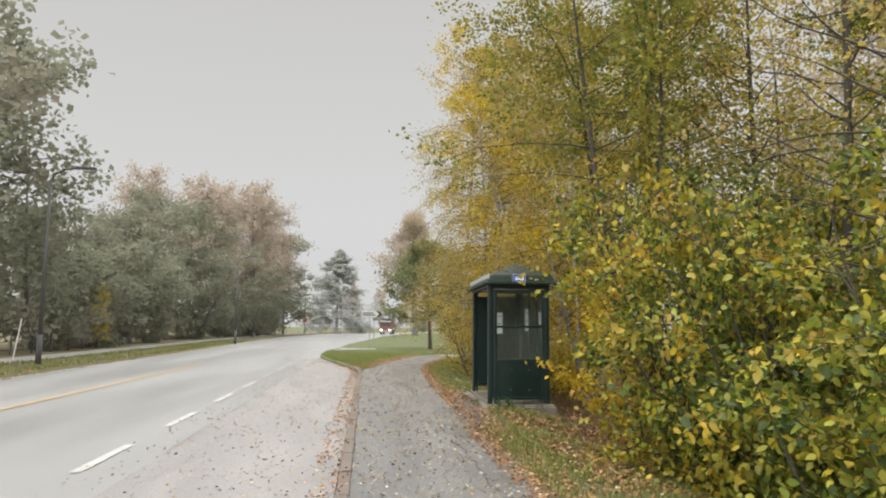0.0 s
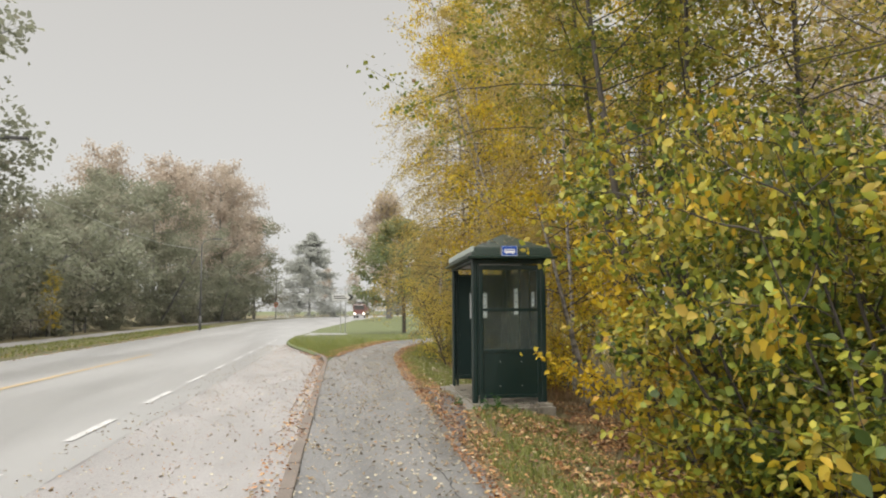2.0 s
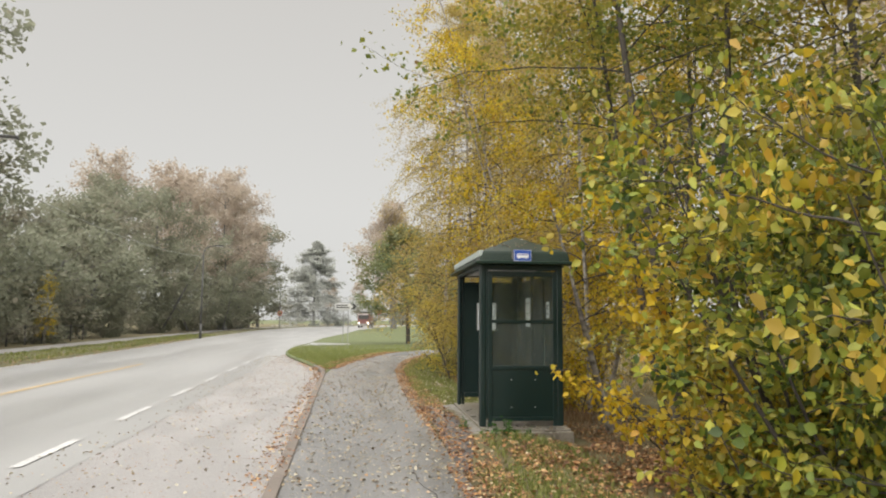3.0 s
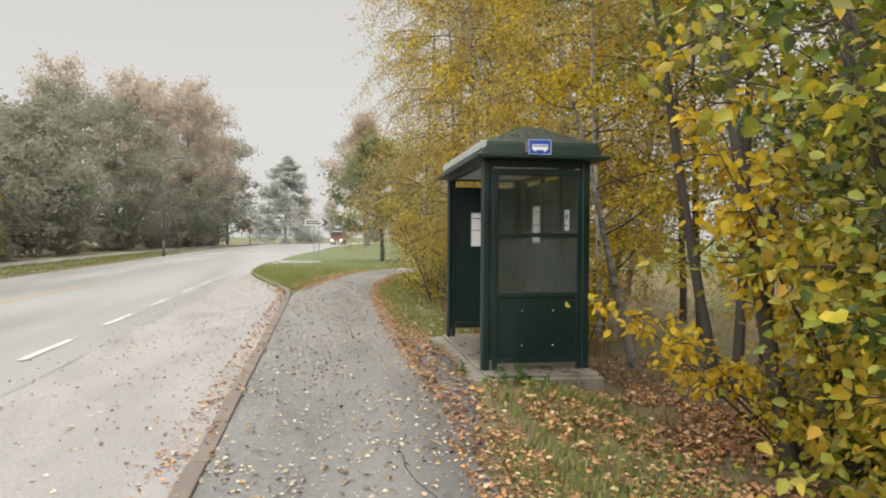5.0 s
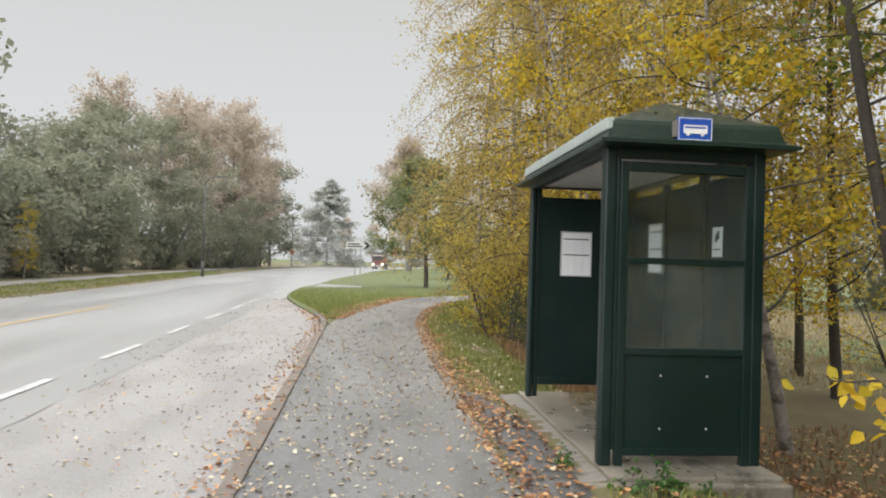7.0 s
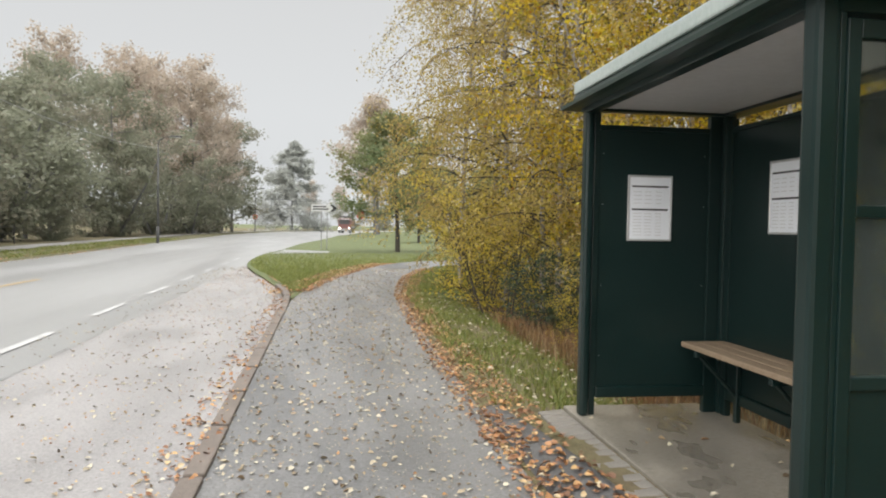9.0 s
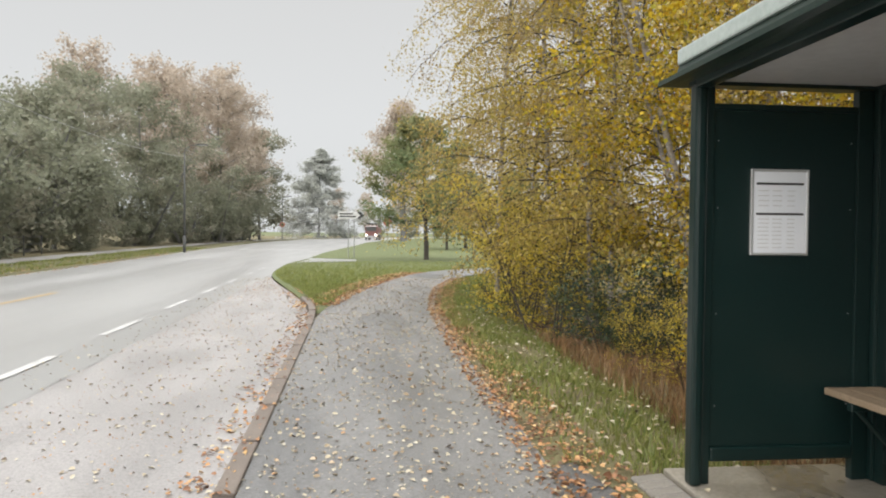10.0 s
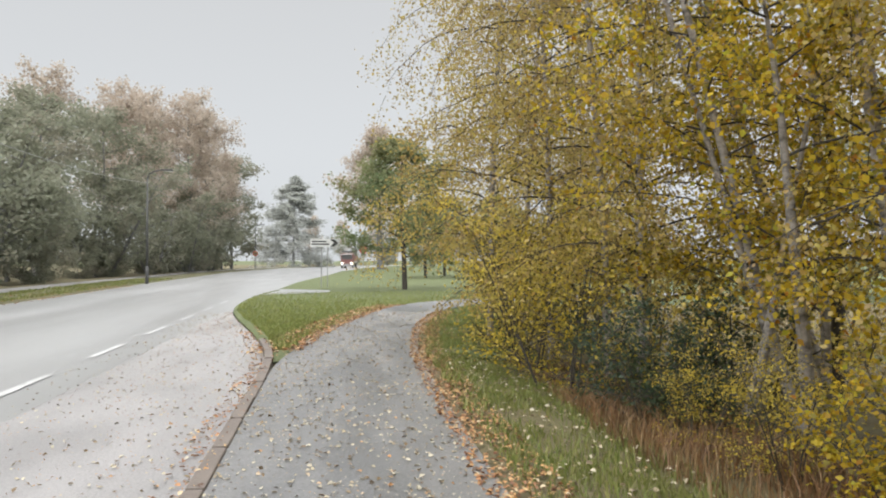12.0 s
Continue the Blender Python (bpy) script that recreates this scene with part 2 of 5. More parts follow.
M_LEAF_BIRCH = leaf_mat("birch_leaves", [(0.0, (0.22, 0.16, 0.07)), (0.2, (0.42, 0.36, 0.08)), (0.5, (0.58, 0.45, 0.12)), (0.75, (0.46, 0.37, 0.12)), (0.95, (0.40, 0.28, 0.10)), (1.0, GLD)], 0.75, [(0.0, (0.36, 0.27, 0.15)), (0.5, (0.24, 0.16, 0.08)), (1.0, (0.40, 0.30, 0.17))])
M_LEAF_ALDER = leaf_mat("alder_leaves", [(0.0, (0.08, 0.105, 0.022)), (0.3, (0.14, 0.18, 0.032)), (0.55, (0.21, 0.24, 0.04)), (0.75, (0.27, 0.26, 0.045)), (0.9, (0.40, 0.32, 0.045)), (1.0, BRN)], 0.8, [(0.0, (0.46, 0.33, 0.04)), (0.4, (0.36, 0.27, 0.045)), (0.75, (0.34, 0.20, 0.04)), (1.0, LGR)], patch_scale=0.45)
M_LEAF_YELLOW = leaf_mat("bright_yellow_leaves", [(0.0, GLD), (0.35, (0.66, 0.46, 0.03)), (0.7, (0.70, 0.52, 0.04)), (0.9, (0.60, 0.50, 0.06)), (1.0, ORA)], trans=0.5)
# tan leaves lightened; fog behind the shelter is put into this colour
M_LEAF_BRUSH = leaf_mat("hazed_brush_leaves", [(0.0, (0.36, 0.31, 0.17)), (0.5, (0.44, 0.38, 0.21)), (1.0, (0.50, 0.43, 0.25))], 0.6, [(0.0, (0.42, 0.33, 0.22)), (1.0, (0.48, 0.39, 0.28))], patch_scale=0.4, haze_sheen=0.4, trans=0.5)
M_LEAF_GOLD = leaf_mat("gold_birch_leaves", [(0.0, (0.24, 0.20, 0.04)), (0.14, OLV), (0.3, GLD), (0.5, (0.66, 0.49, 0.04)), (0.78, (0.72, 0.52, 0.045)), (0.92, (0.50, 0.50, 0.06)), (1.0, ORA)], 0.25, [(0.0, OLV), (0.4, GLD), (0.7, LGR), (1.0, GLD)], trans=0.58)
# greyed, paled leaves: the haze across the road is painted into both colours
M_LEAF_FARGREEN = leaf_mat("hazed_green_leaves", [(0.0, (0.235, 0.25, 0.18)), (0.5, (0.25, 0.26, 0.19)), (1.0, (0.265, 0.275, 0.20))], 0.6, [(0.0, (0.29, 0.25, 0.20)), (1.0, (0.30, 0.26, 0.21))], patch_scale=0.3, haze_sheen=0.12, trans=0.5, rough=0.95)
M_LEAF_FARBIRCH = leaf_mat("hazed_birch_leaves", [(0.0, (0.46, 0.39, 0.32)), (0.5, (0.49, 0.42, 0.35)), (1.0, (0.52, 0.45, 0.38))], 0.5, [(0.0, (0.42, 0.35, 0.29)), (1.0, (0.45, 0.38, 0.31))], patch_scale=0.3, haze_sheen=0.15, trans=0.5, rough=0.95)
# needles far paler than live ones, mist painted into the base colour
M_NEEDLE = leaf_mat("hazed_spruce_needles", [(0.0, (0.39, 0.405, 0.385)), (0.5, (0.42, 0.435, 0.41)), (1.0, (0.45, 0.46, 0.43))], trans=0.5, haze_sheen=0.15, rough=0.95)
M_LEAF_MAPLE = leaf_mat("lawn_tree_leaves", [(0.0, (0.17, 0.22, 0.11)), (0.5, (0.21, 0.25, 0.13)), (1.0, (0.26, 0.27, 0.14))], 0.55, [(0.0, (0.34, 0.23, 0.11)), (1.0, (0.24, 0.23, 0.11))], patch_scale=0.28, trans=0.5, rough=0.8)
M_BLADE = leaf_mat("grass_blades", [(0.0, (0.115, 0.155, 0.04)), (0.6, (0.20, 0.235, 0.06)), (1.0, (0.32, 0.30, 0.11))], 0.5, [(0.0, (0.2, 0.18, 0.06)), (1.0, (0.12, 0.14, 0.04))], trans=0.3, patch_scale=1.5)
M_DRY = leaf_mat("dry_grass", [(0.0, (0.10, 0.06, 0.035)), (0.4, (0.22, 0.12, 0.055)), (0.7, (0.28, 0.15, 0.07)), (1.0, (0.36, 0.27, 0.14))], 0.4, [(0.0, (0.10, 0.08, 0.04)), (1.0, (0.16, 0.13, 0.06))], trans=0.2)
M_LITTER = leaf_mat("fallen_leaves", [(0.0, (0.10, 0.05, 0.03)), (0.28, (0.23, 0.11, 0.055)), (0.55, (0.38, 0.19, 0.085)), (0.8, (0.48, 0.28, 0.12)), (0.92, (0.52, 0.36, 0.17)), (1.0, (0.50, 0.42, 0.29))], trans=0.1)
M_LITTER_PALE = leaf_mat("pale_fallen_leaves", [(0.0, (0.06, 0.045, 0.03)), (0.16, (0.20, 0.14, 0.08)), (0.4, (0.38, 0.32, 0.22)), (0.85, (0.52, 0.48, 0.38)), (1.0, (0.4, 0.2, 0.07))], trans=0.1)


# ---- mesh helpers ----
def link_mesh(name, verts, faces, mat, parent=None, label="", smooth=False):
    me = bpy.data.meshes.new(name)
    me.from_pydata([tuple(v) for v in verts], [], faces)
    me.materials.append(mat)
    if smooth:
        me.polygons.foreach_set("use_smooth", [True] * len(me.polygons))
    me.update()
    ob = new(name, me)
    if parent:
        ob.parent = parent
    if label:
        tagged(ob, label)
    return ob


def part(name, bm, mat, parent=None, label="", smooth=False):
    """Links a bmesh as one mesh object, under a thing or a part."""
    me = bpy.data.meshes.new(name)
    bmesh.ops.recalc_face_normals(bm, faces=bm.faces)
    bm.to_mesh(me)
    bm.free()
    me.materials.append(mat)
    if smooth:
        me.polygons.foreach_set("use_smooth", [True] * len(me.polygons))
    ob = new(name, me)
    if parent:
        ob.parent = parent
    if label:
        tagged(ob, label)
    return ob


def box(bm, x0, x1, y0, y1, z0, z1, bevel=0.0, seg=1):
    r = bmesh.ops.create_cube(bm, size=1.0, matrix=Matrix.Translation(((x0 + x1) / 2, (y0 + y1) / 2, (z0 + z1) / 2)) @ Matrix.Diagonal((x1 - x0, y1 - y0, z1 - z0, 1)))
    if bevel:
        edges = list({e for v in r["verts"] for e in v.link_edges})
        bmesh.ops.bevel(bm, geom=edges, offset=bevel, segments=seg, affect="EDGES", profile=0.6)
    return bm


def boxpart(name, dims, mat, parent=None, bevel=0.004, seg=1, label=""):
    return part(name, box(bmesh.new(), *dims, bevel, seg), mat, parent, label)


def rod(bm, a, b, r0, r1=None, sides=10):
    a, b = Vector(a), Vector(b)
    r1 = r0 if r1 is None else r1
    m = Matrix.Translation((a + b) / 2) @ (b - a).to_track_quat("Z", "Y").to_matrix().to_4x4()
    bmesh.ops.create_cone(bm, cap_ends=True, segments=sides, radius1=r0, radius2=r1, depth=(b - a).length, matrix=m)
    return bm


def empty(name, loc=(0, 0, 0)):
    ob = new(name)
    ob.location = loc
    ob.empty_display_size = 0.2
    return ob


def resample(pts, n):
    """Points evenly along a smoothed polyline."""
    p = np.array(pts, float)
    d = np.r_[0, np.cumsum(np.hypot(*np.diff(p, axis=0).T))]
    s = np.linspace(0, d[-1], n)
    q = np.c_[np.interp(s, d, p[:, 0]), np.interp(s, d, p[:, 1])]
    for _ in range(2):
        q[1:-1] = 0.25 * q[:-2] + 0.5 * q[1:-1] + 0.25 * q[2:]
    return q


def sheet(name, left, right, n, m, zf, mat, label="", skew=1.0):
    """A sheet between two edges, n points along and m across; zf(x, y, u) gives its height."""
    a, b = resample(left, n), resample(right, n)
    u = np.linspace(0, 1, m) ** skew
    xy = a[:, None, :] * (1 - u[None, :, None]) + b[:, None, :] * u[None, :, None]
    verts = [(x, y, zf(x, y, u[j])) for i in range(n) for j, (x, y) in enumerate(xy[i])]
    faces = [(i * m + j, i * m + j + 1, (i + 1) * m + j + 1, (i + 1) * m + j) for i in range(n - 1) for j in range(m - 1)]
    ob = link_mesh(name, verts, faces, mat, smooth=True)
    return tagged(ob, label, name.split("_")[-1], kind="structure")


def waver(x, y, s, a):
    return a * noise.noise((x * s, y * s, 3.7))


# ---- ground, road, path ----
ROAD_L = [(-10.6, -60), (-10.6, 20), (-11.0, 40), (-11.7, 62), (-12.6, 110), (-9.0, 155), (9.0, 213), (45, 270)]
ROAD_R = [(-0.28, -60), (-0.28, 20), (-0.28, 25.4), (-0.85, 29), (-1.7, 32.8), (-2.3, 36), (-2.55, 39), (-2.6, 44), (-2.0, 54), (-1.6, 64), (2.3, 108), (7.5, 155), (20, 205), (52, 260)]
PATH_L = [(-0.142, -60), (-0.138, 24), (0.0, 25.4), (0.3, 27.5), (0.84, 30.2), (1.5, 33), (2.4, 36), (3.8, 38.4), (5.8, 40), (9, 41.6), (16, 43.5)]
PATH_R = [(1.58, -60), (1.58, 8), (1.62, 12), (1.75, 17), (1.85, 21), (2.05, 25), (2.35, 27.5), (2.75, 30), (3.4, 32.6), (4.2, 35), (5.4, 36.7), (7.0, 38.2), (10, 39.9), (17, 41.8)]


def edge_x(line, y):
    return float(np.interp(y, [p[1] for p in line], [p[0] for p in line]))


def verge_z(x, y):
    d = x - edge_x(PATH_R, y)
    hump = 0.17 * math.exp(-((x - 3.0) / 1.1) ** 2 - ((y - 13.6) / 2.2) ** 4) if d > 0 else 0.0
    return hump + float(np.interp(d, [0, 0.35, 1.0, 1.8, 3.0, 60], [0.0, 0.02, -0.06, -0.22, -0.30, -0.35])) + waver(x, y, 0.9, 0.05) * min(1, max(0, d))


def path_z(x, y):
    return 0.005 + 0.02 * max(0.0, min(1.0, (x + 0.1) / 1.9)) + waver(x, y, 0.5, 0.008)


def lawn_z(x, y):
    d = x - edge_x(ROAD_R, y)
    flat = float(np.interp(d, [0, 0.15, 0.6, 60], [-0.06, -0.012, -0.01, -0.02])) + (0.35 * math.exp(-((x - 7) ** 2 / 18 + (y - 103) ** 2 / 90)))
    if y > 36 or x < 3.0:
        return flat
    k = min(1.0, max(0.0, (x - edge_x(PATH_R, y) - 0.9) / 1.4)) * min(1.0, max(0.0, (35.5 - y) / 8.0))
    return flat * (1 - k) + (verge_z(x, y) - 0.015) * k


def by_y(line, ys):
    return [(edge_x(line, y), y) for y in ys]


ground = link_mesh("ground", [(-1500, -1500, -0.45), (1500, -1500, -0.45), (1500, 1500, -0.45), (-1500, 1500, -0.45)], [(0, 1, 2, 3)], M_LAWN)
tagged(ground, "dull green open ground reaching into the mist", "ground", kind="structure")
YS = list(np.linspace(-60, 60, 41)) + list(np.linspace(65, 260, 40))
road = sheet("road", by_y(ROAD_L, YS), [(max(-2.5, edge_x(ROAD_R, y)) if y > 33 else -2.5, y) for y in YS], 160, 9, lambda x, y, u: -0.10 + waver(x, y, 0.2, 0.006), M_ROAD, "pale wet asphalt road curving away into mist")
bay = sheet("bus_bay", [(-2.5, y) for y in np.linspace(-60, 38, 40)], by_y(ROAD_R, np.linspace(-60, 38, 40)), 120, 7, lambda x, y, u: -0.096 + waver(x, y, 0.4, 0.006), M_BAY, "pale gritty asphalt bus bay strewn with leaves")
path = sheet("footpath", PATH_L, PATH_R, 240, 9, lambda x, y, u: path_z(x, y), M_PATH, "grey asphalt footpath with worn patches and leaves")
verge = sheet("grass_verge", by_y(PATH_R, np.linspace(-60, 25.6, 60)), [(60, y) for y in np.linspace(-60, 25.6, 60)], 120, 40, lambda x, y, u: verge_z(x, y) - 0.012 * (u < 0.001), M_SOIL, "rough grass verge falling to brown undergrowth", skew=2.4)
LY = list(np.linspace(24.7, 70, 50)) + list(np.linspace(75, 250, 30))
lawn = sheet("lawn", by_y(ROAD_R, LY), [(70, y) for y in LY], 150, 40, lambda x, y, u: lawn_z(x, y), M_LAWN, "short green lawn between road and footpath", skew=2.4)
thicket_floor = sheet("thicket_floor", [(edge_x(PATH_R, y) + 2.1 + waver(1, y, 0.6, 0.5), y) for y in np.linspace(25.0, 35.4, 30)], [(58, y) for y in np.linspace(25.0, 35.4, 30)], 40, 40, lambda x, y, u: lawn_z(x, y) + 0.03, M_SOIL, "brown leaf-strewn floor under the birches", skew=2.4)
meadow = sheet("meadow", [(10.5 + waver(2, y, 0.3, 1.0), y) for y in np.linspace(4, 25.4, 30)], [(58, y) for y in np.linspace(4, 25.4, 30)], 40, 30, lambda x, y, u: verge_z(x, y) + (0.03 if u > 0.001 else -0.02), M_LAWN, "dull green meadow behind the thicket", skew=2.0)
verge_left = sheet("roadside_verge", [(x - 3.2, y) for x, y in by_y(ROAD_L, YS)], by_y(ROAD_L, YS), 120, 6, lambda x, y, u: -0.125 if u > 0.999 else -0.06 + 0.06 * math.sin(3 * u) + waver(x, y, 0.8, 0.03), M_DULL, "strip of wet grass beside the road")
walk_left = sheet("far_footpath", [(x - 5.2, y) for x, y in by_y(ROAD_L, YS)], [(x - 3.2, y) for x, y in by_y(ROAD_L, YS)], 120, 4, lambda x, y, u: -0.03, M_BAY, "narrow pale footpath across the road")
wood_floor = sheet("woodland_floor", [(-160, y) for y in YS], [(x - 5.2, y) for x, y in by_y(ROAD_L, YS)], 100, 12, lambda x, y, u: -0.04, M_SOIL, "dark leaf-strewn floor under the roadside trees")
M_LEAF_DARK = leaf_mat("dark_evergreen_leaves", [(0.0, (0.03, 0.05, 0.03)), (0.6, (0.06, 0.09, 0.05)), (1.0, (0.12, 0.14, 0.06))])
M_LEAF_WEED = leaf_mat("weed_leaves", [(0.0, (0.035, 0.09, 0.02)), (0.6, (0.06, 0.14, 0.03)), (1.0, (0.12, 0.20, 0.05))])
M_LEAF_UNDER = leaf_mat("thicket_leaves_mixed", [(0.0, (0.06, 0.07, 0.03)), (0.22, (0.20, 0.15, 0.05)), (0.42, (0.50, 0.42, 0.07)), (0.8, (0.66, 0.50, 0.07)), (1.0, YEL)], 0.3, [(0.0, (0.10, 0.11, 0.04)), (0.6, (0.24, 0.21, 0.07)), (1.0, (0.30, 0.20, 0.08))], patch_scale=1.2)

# ---- road markings, kerb ----
def marking(name, x0, x1, y0, y1, z, mat, label, group=""):
    rnd = random.Random(int(y0 * 100))
    n = 8
    vs, fs = [], []
    for i in range(n + 1):
        y = y0 + (y1 - y0) * i / n
        w = rnd.uniform(-0.006, 0.006)
        vs += [(x0 + w, y, z + waver(x0, y, 0.2, 0.006)), (x1 + w, y, z + waver(x0, y, 0.2, 0.006))]
        if i:
            fs.append((2 * i - 2, 2 * i - 1, 2 * i + 1, 2 * i))
    return tagged(link_mesh(name, vs, fs, mat), label, "road marking", group, "structure")


for k in range(-4, 9):
    ya = 11.8 + 3.6 * k
    xa = -3.12 - 0.006 * max(0, ya - 12)
    marking("lane_dash", xa - 0.06, xa + 0.06, ya, ya + 1.8, -0.088, M_WHITE, "worn white dash marking the bus bay edge", "bay edge dashes")
for ya, yb in ((2.0, 30.0),):
    marking("centre_line", -6.86, -6.70, ya, yb, -0.088, M_YELLOW, "faded yellow centre line on the road")
marking("edge_line", -10.48, -10.36, -20, 30, -0.088, M_WHITE, "worn white line along the road edge")
marking("stop_line", -9.5, -3.2, 72.0, 73.2, -0.086, M_WHITE, "pale crossing bar painted across the road")
seam = sheet("tar_seam", [(-2.514 + waver(3, y, 0.8, 0.05) + waver(8, y, 3.0, 0.02), y) for y in np.linspace(9.5, 21, 60)], [(-2.50 + waver(3, y, 0.8, 0.06), y) for y in np.linspace(9.5, 21, 60)], 120, 2, lambda x, y, u: -0.084, M_PATCH, "dark tar seam between road and bus bay")
drive = sheet("driveway", [(-2.7, 45.0), (-2.5, 48.0), (-2.0, 51.2)], [(0.6, 47.0), (0.7, 48.4), (0.6, 49.4)], 12, 6, lambda x, y, u: lawn_z(x, y) + 0.012, M_ROAD, "pale wet asphalt strip crossing the lawn")

apron = sheet("shelter_apron", [(1.61, 10.5), (1.63, 12.2), (1.66, 13.9), (1.72, 15.9)], [(1.72, 10.5), (2.06, 12.2), (2.09, 13.9), (1.92, 15.9)], 40, 6, lambda x, y, u: max(verge_z(x, y) + 0.012, path_z(x, y) + 0.004) - (0.03 if u > 0.999 or u < 0.001 else 0), M_APRON, "dark patched asphalt between footpath and shelter slab")
# kerb stones along the bay, then round the tip of the lawn
kerb = empty("kerb", (-0.18, 0, 0))
tagged(kerb, "weathered granite kerb stones littered with leaves", "kerb", kind="structure")
bm = box(bmesh.new(), -0.07, 0.056, -0.485, 0.485, -0.22, 0.028, 0.016, 2)
kerb_me = part("kerb_stone", bm, M_KERB, kerb)
kerb_line = resample([(-0.19, -16), (-0.19, 24.6), (-0.25, 25.5), (-0.62, 27.8)], 44)
for i, (a, b) in enumerate(zip(kerb_line[:-1], kerb_line[1:])):
    st = kerb_me if i == 0 else new("kerb_stone", kerb_me.data)
    st.parent = kerb
    mid, d = (a + b) / 2, b - a
    rnd = random.Random(i)
    st.location = (mid[0] + 0.18 + rnd.uniform(-0.006, 0.006), mid[1], rnd.uniform(-0.002, 0.010) - (0.02 if mid[1] > 27 else 0))
    st.rotation_euler = (rnd.uniform(-0.006, 0.006), rnd.uniform(-0.02, 0.02), math.atan2(-d[0], d[1]))


# ---- the bus shelter ----
SX0, SX1, SY0, SY1, SZ = 2.23, 3.375, 12.74, 15.28, 0.13
slab = empty("shelter_slab", (2.8, 14, 0))
slab.location = (0, 0, 0)
tagged(slab, "damp concrete slab with a paver edge under the bus shelter", "slab", kind="structure")
boxpart("slab_body", (2.24, 3.40, 12.50, 15.5, -0.42, SZ), M_CONC, slab, 0.012, 2)
boxpart("slab_step", (2.05, 3.42, 12.42, 12.50, -0.42, SZ - 0.03), M_CONC, slab, 0.012, 2)
pv = None
for i in range(28):
    y = 12.52 + 0.106 * i
    rnd = random.Random(i + 40)
    if pv is None:
        pv = boxpart("paver", (-0.095, 0.095, -0.049, 0.049, -0.2, 0.0), M_PAVER, slab, 0.008)
        o = pv
    else:
        o = new("paver", pv.data)
        o.parent = slab
    o.location = (2.135, y + 0.05, SZ - 0.025 + rnd.uniform(-0.006, 0.004))
    o.rotation_euler = (rnd.uniform(-0.02, 0.02), -0.10 + rnd.uniform(-0.02, 0.02), rnd.uniform(-0.02, 0.02))

shelter = empty("bus_shelter", (0, 0, 0))
tagged(shelter, "dark green metal bus shelter with glazed end and hipped roof", "bus shelter")


def post(name, x, y, z0, z1, r, sides=20):
    bm = rod(bmesh.new(), (x, y, z0), (x, y, z1), r, r, sides)
    return part(name, bm, M_GREEN, shelter, smooth=False)


def sq(name, x0, x1, y0, y1, z0, z1, parent=None, mat=None, bev=0.006):
    return boxpart(name, (x0, x1, y0, y1, z0, z1), mat or M_GREEN, parent or shelter, bev, 2)


# corner posts: rounded at the front corners, square at the back
for y in (SY0 + 0.05, SY1 - 0.05):
    sq("corner_post", SX0 + (0.03 if y > 14 else 0.0), SX0 + 0.09, y - 0.045, y + 0.045, SZ, 2.30, bev=0.02)
    sq("corner_post", SX1 - 0.085, SX1, y - 0.045, y + 0.045, SZ, 2.30, bev=0.015)
# near end: two panes over a solid panel
ey = SY0 + 0.03
near_end = empty("glazed_end", (0, 0, 0))
near_end.parent = shelter
sq("end_leg", 2.345, 2.40, ey - 0.025, ey + 0.025, SZ, 2.20, near_end)
sq("end_leg", 3.235, 3.29, ey - 0.025, ey + 0.025, SZ, 2.20, near_end)
sq("wing_panel", SX0 + 0.09, 2.345, ey - 0.018, ey + 0.018, 0.24, 2.22, near_end, bev=0.004)
sq("wing_panel", SX0 + 0.09, 2.335, SY1 - 0.048, SY1 - 0.012, 0.24, 2.28, near_end, bev=0.004)
for z0, z1 in ((0.20, 0.25), (0.88, 0.93), (1.50, 1.545), (2.13, 2.20)):
    sq("rail", 2.40, 3.235, ey - 0.022, ey + 0.022, z0, z1, near_end)
sq("lower_panel", 2.40, 3.235, ey - 0.008, ey + 0.008, 0.25, 0.88, near_end, bev=0.002)
for z0, z1, pane, words in ((0.93, 1.50, M_FILMED, "smeared glass pane, lighter reflection mixed into its film"), (1.545, 2.13, M_GLASS, "clear slightly smeared glass pane")):
    o = boxpart("glass_pane", (2.40, 3.235, ey - 0.004, ey + 0.004, z0, z1), pane, near_end, 0.0, label=words)
    o.visible_shadow = False
for x in (2.66, 2.99):
    for z in (0.38, 0.74):
        part("rivet", rod(bmesh.new(), (x, ey - 0.008, z), (x, ey - 0.016, z), 0.009, 0.006, 8), M_STEEL, near_end, "pale rivet head")
# far end: solid panel on legs
fy = SY1 - 0.03
far_end = empty("solid_end", (0, 0, 0))
far_end.parent = shelter
sq("end_leg", 2.335, 2.38, fy - 0.025, fy + 0.025, SZ, 2.30, far_end)
sq("end_leg", 3.20, 3.29, fy - 0.025, fy + 0.025, SZ, 2.30, far_end)
sq("panel", 2.38, 3.20, fy - 0.010, fy + 0.010, 0.33, 2.145, far_end, bev=0.002)
sq("rail", 2.38, 3.20, fy - 0.032, fy + 0.02, 0.25, 0.33, far_end, bev=0.014)
sq("rail", 2.38, 3.20, fy - 0.02, fy + 0.02, 2.145, 2.18, far_end)
for x in (2.41, 3.17):
    for z in (0.55, 1.05, 1.62, 1.98):
        part("rivet", rod(bmesh.new(), (x, fy - 0.010, z), (x, fy - 0.014, z), 0.004, 0.003, 8), M_STEEL, far_end, "pale rivet head")
